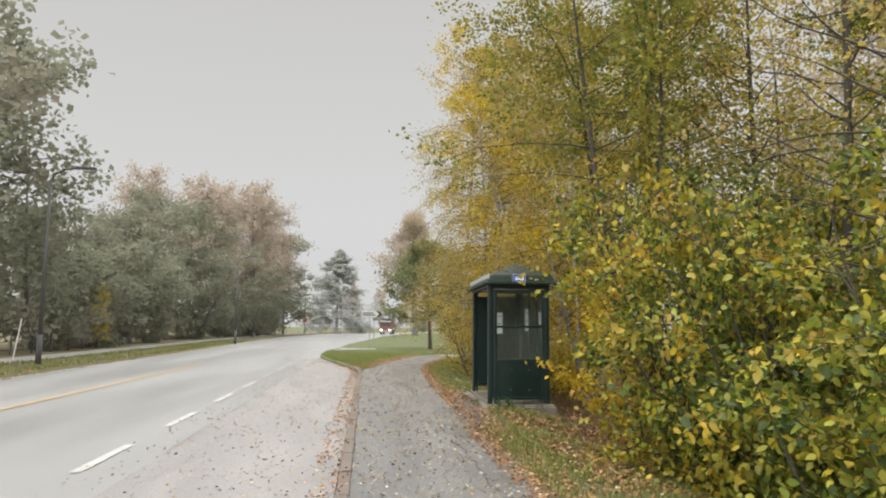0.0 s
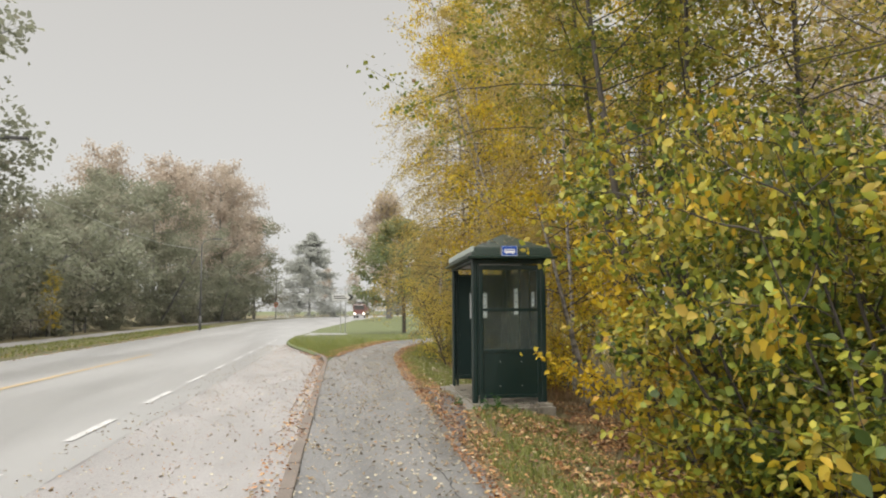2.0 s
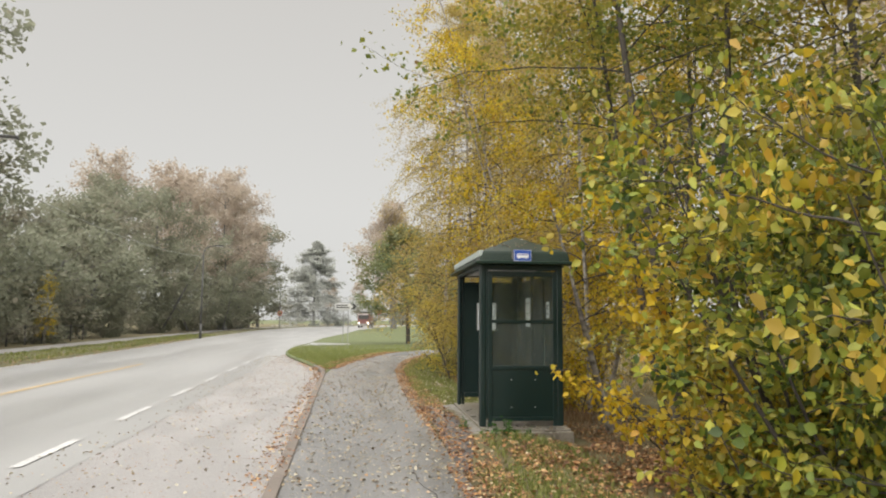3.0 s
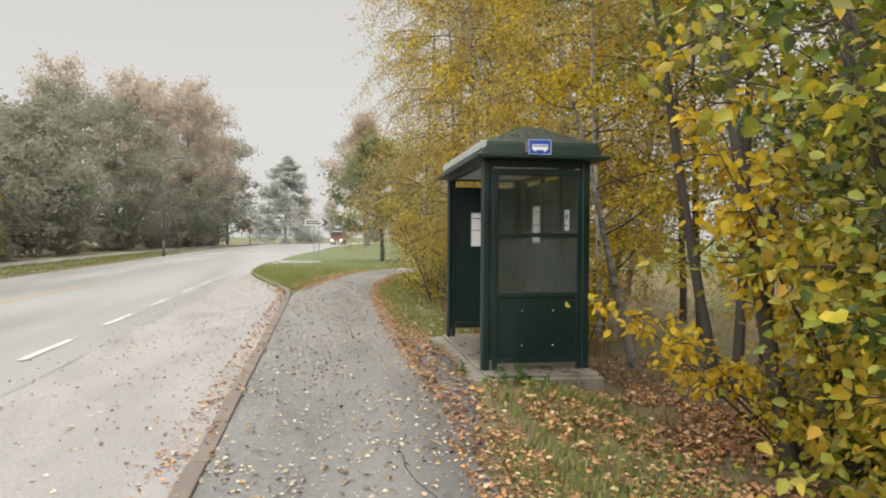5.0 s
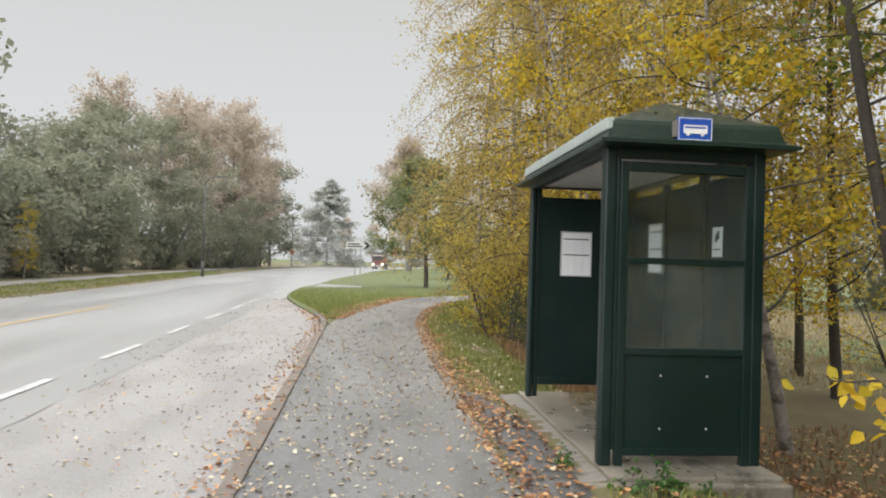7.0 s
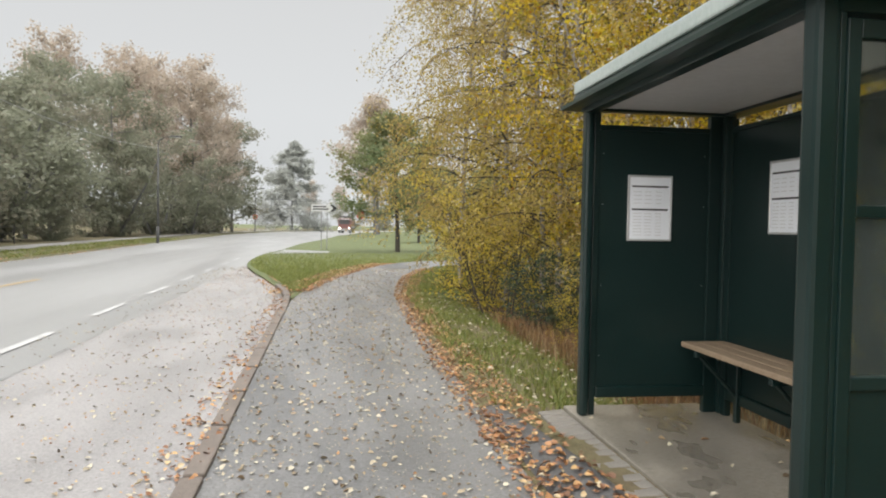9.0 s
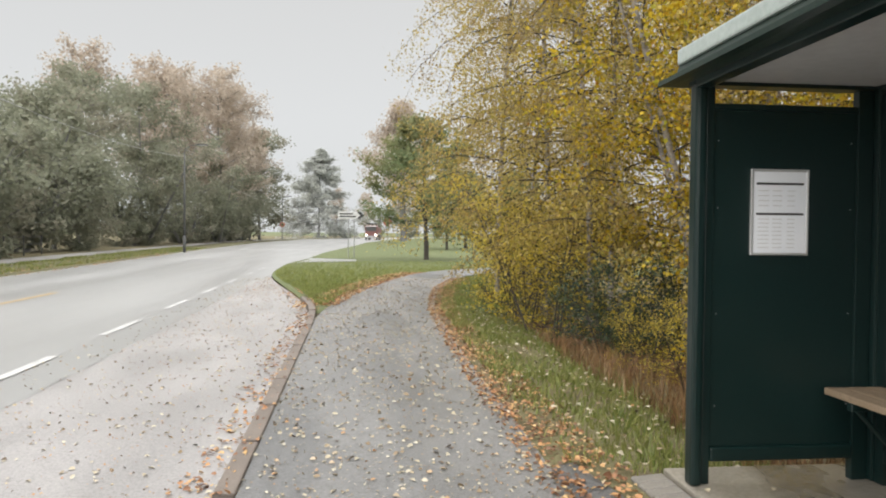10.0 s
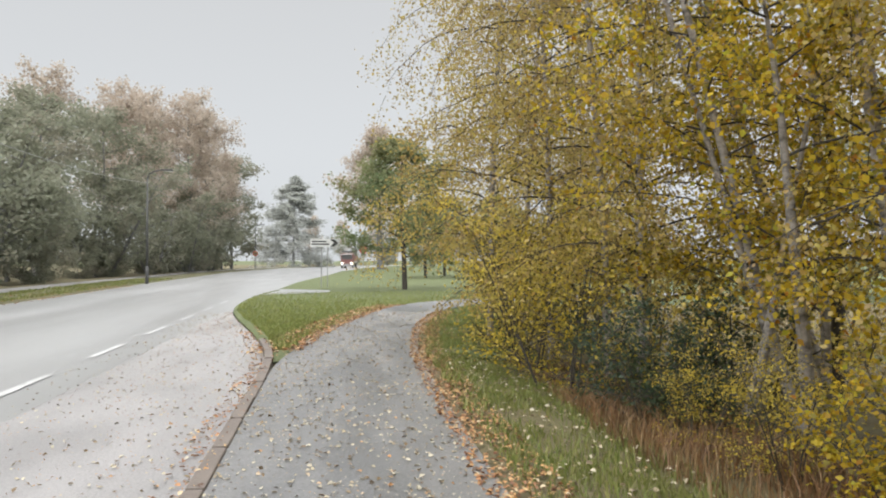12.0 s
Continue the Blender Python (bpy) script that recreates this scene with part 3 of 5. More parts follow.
# back wall: three solid panels between mullions
bx = SX1 - 0.045
back = empty("back_wall", (0, 0, 0))
back.parent = shelter
ys = [SY0 + 0.11, 13.58, 14.32, SY1 - 0.11]
for i, (a, b) in enumerate(zip(ys[:-1], ys[1:])):
    sq("panel", bx - 0.010, bx + 0.010, a + 0.05, b - 0.05, 0.33, 2.145, back, bev=0.002)
    sq("rail", bx - 0.032, bx + 0.02, a + 0.05, b - 0.05, 0.25, 0.33, back, bev=0.014)
    sq("rail", bx - 0.02, bx + 0.02, a + 0.05, b - 0.05, 2.145, 2.18, back)
for y0, y1 in ((SY0 + 0.095, SY0 + 0.16), (13.53, 13.63), (14.27, 14.37), (SY1 - 0.16, SY1 - 0.095)):
    sq("mullion", bx - 0.025, bx + 0.025, y0, y1, SZ, 2.24, back)
# ring beam under the roof
sq("roof_beam", SX0 + 0.02, SX1 - 0.02, SY0 + 0.01, SY0 + 0.09, 2.22, 2.31)
sq("roof_beam", SX0 + 0.02, SX1 - 0.02, SY1 - 0.09, SY1 - 0.01, 2.265, 2.31)
sq("roof_beam", SX0 + 0.02, SX0 + 0.10, SY0 + 0.09, SY1 - 0.09, 2.25, 2.31)
sq("roof_beam", SX1 - 0.10, SX1 - 0.02, SY0 + 0.09, SY1 - 0.09, 2.265, 2.31)
sq("ceiling_panel", SX0 + 0.10, SX1 - 0.10, SY0 + 0.09, SY1 - 0.09, 2.285, 2.305, mat=M_CEIL, bev=0.002)
# roof: flared drip edge, upright fascia, hipped shell
RX0, RX1, RY0, RY1 = 2.205, 3.465, 12.63, 15.37


def ringed_roof():
    levels = [(-0.02, 2.288), (-0.06, 2.296), (-0.06, 2.322), (0.005, 2.342), (0.03, 2.435), (0.05, 2.468), (0.085, 2.488)]
    vs, fs = [], []
    for d, z in levels:
        vs += [(RX0 + d, RY0 + d, z), (RX1 - d, RY0 + d, z), (RX1 - d, RY1 - d, z), (RX0 + d, RY1 - d, z)]
    for i in range(len(levels) - 1):
        for j in range(4):
            fs.append((4 * i + j, 4 * i + (j + 1) % 4, 4 * i + 4 + (j + 1) % 4, 4 * i + 4 + j))
    n = len(vs)
    cx = (RX0 + RX1) / 2
    vs += [(cx, RY0 + 0.62, 2.735), (cx, RY1 - 0.62, 2.735)]
    t = 4 * (len(levels) - 1)
    fs += [(t, t + 1, n), (t + 1, t + 2, n + 1, n), (t + 2, t + 3, n + 1), (t + 3, t, n, n + 1)]
    fs.append((3, 2, 1, 0))
    bm = bmesh.new()
    bv = [bm.verts.new(v) for v in vs]
    for f in fs:
        bm.faces.new([bv[k] for k in f])
    bm.normal_update()
    bmesh.ops.bevel(bm, geom=[e for e in bm.edges if abs(e.verts[0].co.z - e.verts[1].co.z) > 0.05], offset=0.018, segments=2, affect="EDGES")
    return bm


part("roof", ringed_roof(), M_ROOF, shelter, "green roof shell with lichen and fallen leaves")

boxpart("roof_trim", (RX0 + 0.004, RX0 + 0.06, RY0 + 0.04, RY1 - 0.04, 2.392, 2.478), M_TRIM, shelter, 0.012, 2, "pale weathered trim along the roof edge")

# bus-stop sign on the near fascia
stop_sign = empty("bus_stop_sign", (2.785, 12.60, 2.405))
tagged(stop_sign, "small blue bus stop sign fixed to the shelter roof", "sign")
stop_sign.scale = (0.9, 1, 0.88)
part("plate", box(bmesh.new(), -0.135, 0.135, -0.012, 0.012, -0.09, 0.09, 0.004), M_BLUE, stop_sign)
bm = bmesh.new()
for d in ((-0.128, 0.128, 0.078, 0.083), (-0.128, 0.128, -0.083, -0.078), (-0.128, -0.123, -0.083, 0.083), (0.123, 0.128, -0.083, 0.083)):
    box(bm, d[0], d[1], -0.0145, -0.0125, d[2], d[3])
part("border", bm, M_SIGNW, stop_sign, "thin white border")
bm = box(bmesh.new(), -0.09, 0.09, -0.016, -0.0125, -0.035, 0.03, 0.006)
for x in (-0.055, 0.055):
    rod(bm, (x, -0.016, -0.04), (x, -0.0125, -0.04), 0.014, 0.014, 12)
part("bus_symbol", bm, M_SIGNW, stop_sign, "white bus pictogram")
part("bus_windows", box(bmesh.new(), -0.08, 0.08, -0.0185, -0.0165, 0.004, 0.016), M_BLUE, stop_sign)
boxpart("bracket", (-0.15, -0.137, -0.02, 0.05, -0.06, 0.06), M_PAVER, stop_sign, 0.002, label="yellowed bracket edge")
boxpart("stand_off", (-0.05, 0.05, 0.012, 0.07, -0.05, 0.05), M_GREEN, stop_sign, 0.002)


def timetable(name, w, h, m, label):
    """A framed timetable, facing -y before it is turned."""
    ob = empty(name)
    tagged(ob, label, "timetable", "shelter timetables")
    part("sheet", box(bmesh.new(), -w / 2 + 0.012, w / 2 - 0.012, -0.004, 0.006, -h / 2 + 0.012, h / 2 - 0.012), M_PAPER, ob, "white printed paper")
    for d in ((-w / 2, w / 2, h / 2 - 0.014, h / 2), (-w / 2, w / 2, -h / 2, -h / 2 + 0.014), (-w / 2, -w / 2 + 0.014, -h / 2 + 0.014, h / 2 - 0.014), (w / 2 - 0.014, w / 2, -h / 2 + 0.014, h / 2 - 0.014)):
        part("frame_bar", box(bmesh.new(), d[0], d[1], -0.008, 0.008, d[2], d[3], 0.002), M_ALU, ob)
    for z in (0.33, -0.02):
        part("heading_bar", box(bmesh.new(), -w / 2 + 0.03, w / 2 - 0.03, -0.0055, -0.0042, h * z - 0.006, h * z + 0.006), M_INK, ob)
    for r in range(12):
        z = h * (0.25 - 0.058 * r) if r < 4 else h * (-0.08 - 0.047 * (r - 4))
        for c in range(3):
            x0 = -w / 2 + 0.04 + c * (w - 0.08) / 3
            part("print_line", box(bmesh.new(), x0, x0 + (w - 0.08) / 3 - 0.02 - 0.01 * ((r * 3 + c) % 3), -0.0052, -0.0042, z - 0.0022, z + 0.0022), M_FAINT, ob)
    ob.matrix_basis = m
    return ob


timetable("timetable", 0.33, 0.465, pose(2.755, fy - 0.020, 1.60), "framed white timetable on the shelter end panel")
timetable("timetable", 0.33, 0.465, pose(bx - 0.020, 14.50, 1.665, 0, 0, -90), "framed white timetable on the shelter back wall")
card = empty("notice_card", (bx - 0.015, 13.31, 1.69))
tagged(card, "small white notice card with a dark pictogram", "notice")
card.rotation_euler = (0, 0, radians(-90))
part("card_sheet", box(bmesh.new(), -0.075, 0.075, -0.003, 0.003, -0.115, 0.115), M_PAPER, card)
bm = box(bmesh.new(), -0.03, 0.0, -0.005, -0.0035, 0.0, 0.06)
box(bm, 0.004, 0.035, -0.005, -0.0035, 0.02, 0.085)
part("pictogram", bm, M_INK, card)
part("print_line", box(bmesh.new(), -0.05, 0.05, -0.005, -0.0035, -0.06, -0.05), M_INK, card)

bench = empty("bench", (0, 0, 0))
tagged(bench, "worn wooden plank bench along the shelter back wall", "bench")
for i, x in enumerate((2.985, 3.10, 3.215)):
    boxpart("seat_plank", (x, x + 0.108, 13.0, 15.16, 0.625, 0.662), M_WOOD, bench, 0.008, 2)
for y in (13.25, 14.1, 14.95):
    bm = box(bmesh.new(), 2.98, 3.32, y - 0.02, y + 0.02, 0.585, 0.625, 0.004)
    part("bracket", bm, M_GREEN, bench)
    part("brace", rod(bmesh.new(), (3.02, y, 0.59), (3.33, y, 0.27), 0.014, 0.014, 8), M_GREEN, bench)
    part("bench_leg", box(bmesh.new(), 3.28, 3.32, y - 0.02, y + 0.02, SZ, 0.585, 0.004), M_GREEN, bench)


# the shelter stands a degree off the line of the kerb
SKEW = Matrix.Translation((2.196, 12.74, 0)) @ pose(0, 0, 0, 0, 0, -1.4) @ Matrix.Translation((-2.225, -12.74, 0))
for ob in list(scene.objects):
    if ob.name.split(".")[0] in ("bus_shelter", "bench", "timetable", "notice_card", "bus_stop_sign", "shelter_slab") and not ob.parent:
        ob.matrix_basis = SKEW @ ob.matrix_basis


# ---- street furniture ----
def street_lamp(m):
    ob = empty("street_lamp")
    tagged(ob, "slim grey street lamp with a bent arm beside the road", "street lamp", "street lamps")
    part("pole", rod(bmesh.new(), (0, 0, -0.3), (0, 0, 7.0), 0.085, 0.05, 12), M_DARKPOLE, ob, smooth=True)
    part("base_sleeve", rod(bmesh.new(), (0, 0, -0.3), (0, 0, 1.1), 0.11, 0.105, 12), M_DARKPOLE, ob, smooth=True)
    bm = bmesh.new()
    pts = [(0, 0, 7.0), (0.12, 0, 7.3), (0.45, 0, 7.5), (0.9, 0, 7.58)]
    for a, b in zip(pts[:-1], pts[1:]):
        rod(bm, a, b, 0.042, 0.04, 8)
    part("arm", bm, M_DARKPOLE, ob)
    bm = box(bmesh.new(), 0.85, 1.6, -0.13, 0.13, 7.53, 7.65, 0.05, 3)
    head = part("lamp_head", bm, M_DARKPOLE, ob)
    part("diffuser", box(bmesh.new(), 1.0, 1.55, -0.09, 0.09, 7.515, 7.53, 0.005), M_SIGNW, head, "clear lamp cover")
    ob.matrix_world = m
    return ob


lamp = street_lamp(pose(-12.3, 28.2, 0, 0, 0, 8))
copy_thing(lamp, pose(-11.45, 63.5, 0, 0, 0, 4))
copy_thing(lamp, pose(-11.9, 137, 0, 0, 0, -10))
copy_thing(lamp, pose(6.0, 165, 0, 0, 0, -20))



def cable(a, b, sag):
    """A sagging overhead wire between two poles."""
    a, b = Vector(a), Vector(b)
    bm, last = bmesh.new(), a
    for i in range(1, 17):
        u = i / 16
        p = a.lerp(b, u) - Vector((0, 0, sag * 4 * u * (1 - u)))
        rod(bm, last, p, 0.016, 0.016, 5)
        last = p
    return tagged(part("overhead_wire", bm, M_STEEL), "thin pale overhead wire sagging between street lamps", "wire", "overhead wires")


cable((-12.3, 28.2, 6.7), (-11.45, 63.5, 6.7), 0.7)
cable((-11.45, 63.5, 6.7), (-11.9, 137, 6.7), 1.1)

arrow = empty("direction_sign", (0.37, 53.3, 0))
tagged(arrow, "white arrow-shaped direction sign on two steel posts", "road sign")
for x in (-0.18, 0.16):
    part("sign_post", rod(bmesh.new(), (x, 0, -0.4), (x, 0, 2.75), 0.03, 0.03, 10), M_STEEL, arrow)
bm = bmesh.new()
prof = [(-0.78, 2.24), (0.46, 2.24), (0.66, 2.45), (0.46, 2.66), (-0.78, 2.66)]
fv = [bm.verts.new((x, -0.05, z)) for x, z in prof]
bv = [bm.verts.new((x, -0.035, z)) for x, z in prof]
bm.faces.new(fv)
bm.faces.new(bv[::-1])
for i in range(5):
    bm.faces.new((fv[i], bv[i], bv[(i + 1) % 5], fv[(i + 1) % 5]))
# plate greyer than sign white: the mist's dulling is in its colour
part("sign_plate", bm, M_FAINT, arrow)
for z, x0, x1 in ((2.53, -0.7, 0.1), (2.38, -0.7, 0.25)):
    part("text_bar", box(bmesh.new(), x0, x1, -0.054, -0.051, z - 0.04, z + 0.04), M_INK, arrow)
bm = bmesh.new()
tip = [(0.30, 2.25), (0.52, 2.25), (0.74, 2.45), (0.52, 2.65), (0.30, 2.65), (0.52, 2.45)]
f0 = [bm.verts.new((x, -0.056, z)) for x, z in tip]
b0 = [bm.verts.new((x, -0.0515, z)) for x, z in tip]
bm.faces.new((f0[0], f0[1], f0[2], f0[5]))
bm.faces.new((f0[5], f0[2], f0[3], f0[4]))
for i in range(6):
    bm.faces.new((f0[i], b0[i], b0[(i + 1) % 6], f0[(i + 1) % 6]))
part("arrow_tip", bm, M_INK, arrow, "black chevron at the tip")


def speed_sign(x, y, tall):
    ob = empty("speed_sign")
    tagged(ob, "round speed limit sign with red rim on a post", "road sign", "speed signs")
    part("sign_post", rod(bmesh.new(), (0, 0, -0.4), (0, 0, tall + 0.4), 0.035, 0.035, 10), M_STEEL, ob)
    disc = part("disc", rod(bmesh.new(), (0, -0.06, tall), (0, -0.04, tall), 0.42, 0.42, 28), M_RED, ob, "red rim")
    part("face", rod(bmesh.new(), (0, -0.066, tall), (0, -0.061, tall), 0.31, 0.31, 28), M_YELLOW, disc, "pale yellow face")
    bm = box(bmesh.new(), -0.19, -0.03, -0.071, -0.067, tall - 0.13, tall + 0.13)
    box(bm, 0.03, 0.19, -0.071, -0.067, tall - 0.13, tall + 0.13)
    part("digit_bars", bm, M_INK, disc)
    ob.location = (x, y, 0)
    return ob


speed_sign(-11.6, 134, 2.6)
speed_sign(4.3, 92, 2.6)

marker = empty("marker_post", (-15.2, 32.5, -0.03))
tagged(marker, "thin pale marker stake leaning in the verge", "marker post")
part("stake", rod(bmesh.new(), (-0.05, 0, -0.2), (0.22, 0, 1.75), 0.03, 0.025, 8), M_SIGNW, marker)
part("stake_cap", rod(bmesh.new(), (0.22, 0, 1.75), (0.225, 0, 1.79), 0.03, 0.03, 8), M_STEEL, marker)


M_LORRY = two_scale("faded_red_paint", [(0.3, (0.16, 0.06, 0.055)), (0.7, (0.22, 0.09, 0.08))], [(0.3, (0.15, 0.07, 0.06)), (0.7, (0.24, 0.12, 0.11))], 2, 20, 0.5, 0.1, 0.002)


def lorry():
    ob = empty("lorry")
    tagged(ob, "red lorry with a loading crane and lit headlamps on the road", "lorry")
    cab = part("cab", box(bmesh.new(), -1.2, 1.2, -1.0, 1.0, 0.75, 2.9, 0.12, 3), M_LORRY, ob)
    part("windscreen", box(bmesh.new(), -1.02, 1.02, -1.03, -0.98, 1.75, 2.6, 0.03), M_DARKPOLE, cab, "dark windscreen")
    part("sun_visor", box(bmesh.new(), -1.1, 1.1, -1.18, -1.0, 2.66, 2.78, 0.02), M_SIGNW, cab)
    part("bumper", box(bmesh.new(), -1.22, 1.22, -1.15, -0.95, 0.45, 0.85, 0.05, 2), M_STEEL, cab)
    for x in (-0.92, 0.92):
        part("headlamp", rod(bmesh.new(), (x, -1.17, 0.95), (x, -1.0, 0.95), 0.16, 0.18, 16), M_LAMP, cab, "lit headlamp")
    part("flatbed", box(bmesh.new(), -1.22, 1.22, 1.1, 7.0, 1.0, 1.35, 0.03), M_STEEL, ob)
    for x in (-1.2, 1.15):
        part("side_board", box(bmesh.new(), x, x + 0.05, 1.9, 7.0, 1.35, 2.5, 0.01), M_LORRY, ob)
    part("tailboard", box(bmesh.new(), -1.15, 1.15, 6.95, 7.0, 1.35, 2.5, 0.01), M_LORRY, ob)
    crane = part("crane", rod(bmesh.new(), (0, 1.5, 1.3), (0, 1.5, 3.3), 0.18, 0.14, 10), M_DARKPOLE, ob)
    part("crane_boom", box(bmesh.new(), -1.2, 0.9, 1.38, 1.62, 3.1, 3.35, 0.04), M_DARKPOLE, crane)
    for y in (-0.2, 4.6, 5.9):
        for x in (-1.05, 1.05):
            w = part("wheel", rod(bmesh.new(), (x - 0.14, y, 0.5), (x + 0.14, y, 0.5), 0.5, 0.5, 20), M_DARKPOLE, ob)
            part("hub", rod(bmesh.new(), (x - 0.16, y, 0.5), (x + 0.16, y, 0.5), 0.24, 0.24, 12), M_STEEL, w)
    ob.matrix_world = pose(4.0, 150, -0.10, 0, 0, -8)
    return ob


M_LAMP, _nt, _b = mat_base("headlamp_glow")
_b.inputs["Emission Color"].default_value = (1.0, 0.93, 0.8, 1)
_b.inputs["Emission Strength"].default_value = 4.0
lorry()

# wire fence under the trees across the road
fence = empty("wire_fence", (-17.4, 30, -0.04))
tagged(fence, "low dark wire fence under the roadside trees", "fence")
fpost = part("fence_post", rod(bmesh.new(), (0, 0, -0.2), (0, 0, 1.15), 0.04, 0.035, 6), M_DARKPOLE, fence)
for i in range(1, 12):
    o = new("fence_post", fpost.data)
    o.parent = fence
    o.location = (-0.06 * i, 2.4 * i, 0)
    o.rotation_euler = (radians(random.Random(i).uniform(-3, 3)), radians(random.Random(i + 50).uniform(-3, 3)), 0)
for z in (0.25, 0.65, 1.05):
    part("fence_wire", rod(bmesh.new(), (0.04, 0, z), (-0.62, 26.4, z), 0.014, 0.014, 5), M_DARKPOLE, fence)

# meandering cracks in the footpath
for k, (x0, ya, yb) in enumerate(((1.25, 4.5, 8.6), (1.2, 8.4, 11.0))):
    ys_ = np.linspace(ya, yb, 50)
    mid = [x0 + waver(5 + k, y, 1.3, 0.16) + waver(9 + k, y, 5.0, 0.05) for y in ys_]
    sheet("path_crack", [(m - 0.004, y) for m, y in zip(mid, ys_)], [(m + 0.005, y) for m, y in zip(mid, ys_)], 100, 2, lambda x, y, u: path_z(x, y) + 0.003, M_CRACK, "thin dark crack in the footpath asphalt")


# ---- plants ----
def unit(v):
    return v / (np.linalg.norm(v, axis=-1, keepdims=True) + 1e-9)


def limb(rng, p, d, length, n, wander, pull):
    """A wandering branch: its points. pull: up (+) or drooping (-)."""
    pts = [p]
    step = length / n
    for _ in range(n):
        d = d + rng.normal(0, wander, 3)
        d[2] += pull * step
        d = d / np.linalg.norm(d)
        p = p + d * step
        pts.append(p)
    return np.array(pts)


class Tubes:
    """Collects tapered tubes into one mesh."""

    def __init__(self):
        self.v, self.f, self.n = [], [], 0

    def add(self, pts, r0, r1, sides):
        k = len(pts)
        t = unit(np.gradient(pts, axis=0))
        ref = np.array([0.3, 0.9, 0.1]) if abs(t[0][2]) > 0.7 else np.array([0.0, 0.0, 1.0])
        a = unit(np.cross(t, ref))
        b = np.cross(t, a)
        ang = np.linspace(0, 2 * np.pi, sides, endpoint=False)
        r = np.linspace(r0, r1, k)[:, None, None]
        ring = pts[:, None, :] + r * (np.cos(ang)[None, :, None] * a[:, None, :] + np.sin(ang)[None, :, None] * b[:, None, :])
        self.v.append(ring.reshape(-1, 3))
        i, j = np.meshgrid(np.arange(k - 1), np.arange(sides), indexing="ij")
        jn = (j + 1) % sides
        o = self.n
        self.f.append(np.stack([o + i * sides + j, o + i * sides + jn, o + (i + 1) * sides + jn, o + (i + 1) * sides + j], -1).reshape(-1, 4))
        self.n += k * sides

    def link(self, name, mat, parent, label=""):
        return quads(name, np.concatenate(self.v), np.concatenate(self.f), mat, parent, label, True)


def quads(name, verts, faces, mat, parent=None, label="", smooth=False):
    """Links a mesh of quads from arrays."""
    me = bpy.data.meshes.new(name)
    nf = len(faces)
    me.vertices.add(len(verts))
    me.vertices.foreach_set("co", np.asarray(verts, np.float32).ravel())
    me.loops.add(nf * 4)
    me.loops.foreach_set("vertex_index", np.asarray(faces, np.int32).ravel())
    me.polygons.add(nf)
    me.polygons.foreach_set("loop_start", np.arange(0, nf * 4, 4, dtype=np.int32))
    if smooth:
        me.polygons.foreach_set("use_smooth", np.ones(nf, bool))
    me.materials.append(mat)
    me.update(calc_edges=True)
    ob = new(name, me)
    if parent:
        ob.parent = parent
    if label:
        tagged(ob, label)
    return ob


def leaves(rng, pos, size, aspect=0.62, droop=0.5, fold=0.25, fine=True, flat=False):
    """Vertices and quads of many leaves, folded along the midrib, at the given places."""
    n = len(pos)
    s = size * rng.uniform(0.6, 1.25, (n, 1))
    d = unit(rng.normal(0, 1, (n, 3)) * (1, 1, 0.5) + (0, 0, -droop))
    if flat:
        d = unit(rng.normal(0, 1, (n, 3)) * (1, 1, 0.16))
        up = unit(np.array([0, 0, 1.0]) + rng.normal(0, 0.3, (n, 3)))
    else:
        up = rng.normal(0, 1, (n, 3)) + (0, 0, 0.8)
    side = unit(np.cross(d, up))
    nrm = np.cross(side, d)
    w = s * aspect * 0.5
    base, tip = pos, pos + d * s
    if fine:
        l1 = pos + d * s * 0.3 + side * w + nrm * w * fold
        r1 = pos + d * s * 0.3 - side * w + nrm * w * fold
        l2 = pos + d * s * 0.68 + side * w * 0.72 + nrm * w * fold
        r2 = pos + d * s * 0.68 - side * w * 0.72 + nrm * w * fold
        v = np.stack([base, l1, l2, tip, r2, r1], 1).reshape(-1, 3)
        o = np.arange(n)[:, None] * 6
        f = np.concatenate([o + [0, 1, 2, 3], o + [0, 3, 4, 5]], 1).reshape(-1, 4)
    else:
        l1 = pos + d * s * 0.45 + side * w + nrm * w * fold
        r1 = pos + d * s * 0.45 - side * w + nrm * w * fold
        v = np.stack([base, r1, tip, l1], 1).reshape(-1, 3)
        f = np.arange(n * 4).reshape(-1, 4)
    return v, f


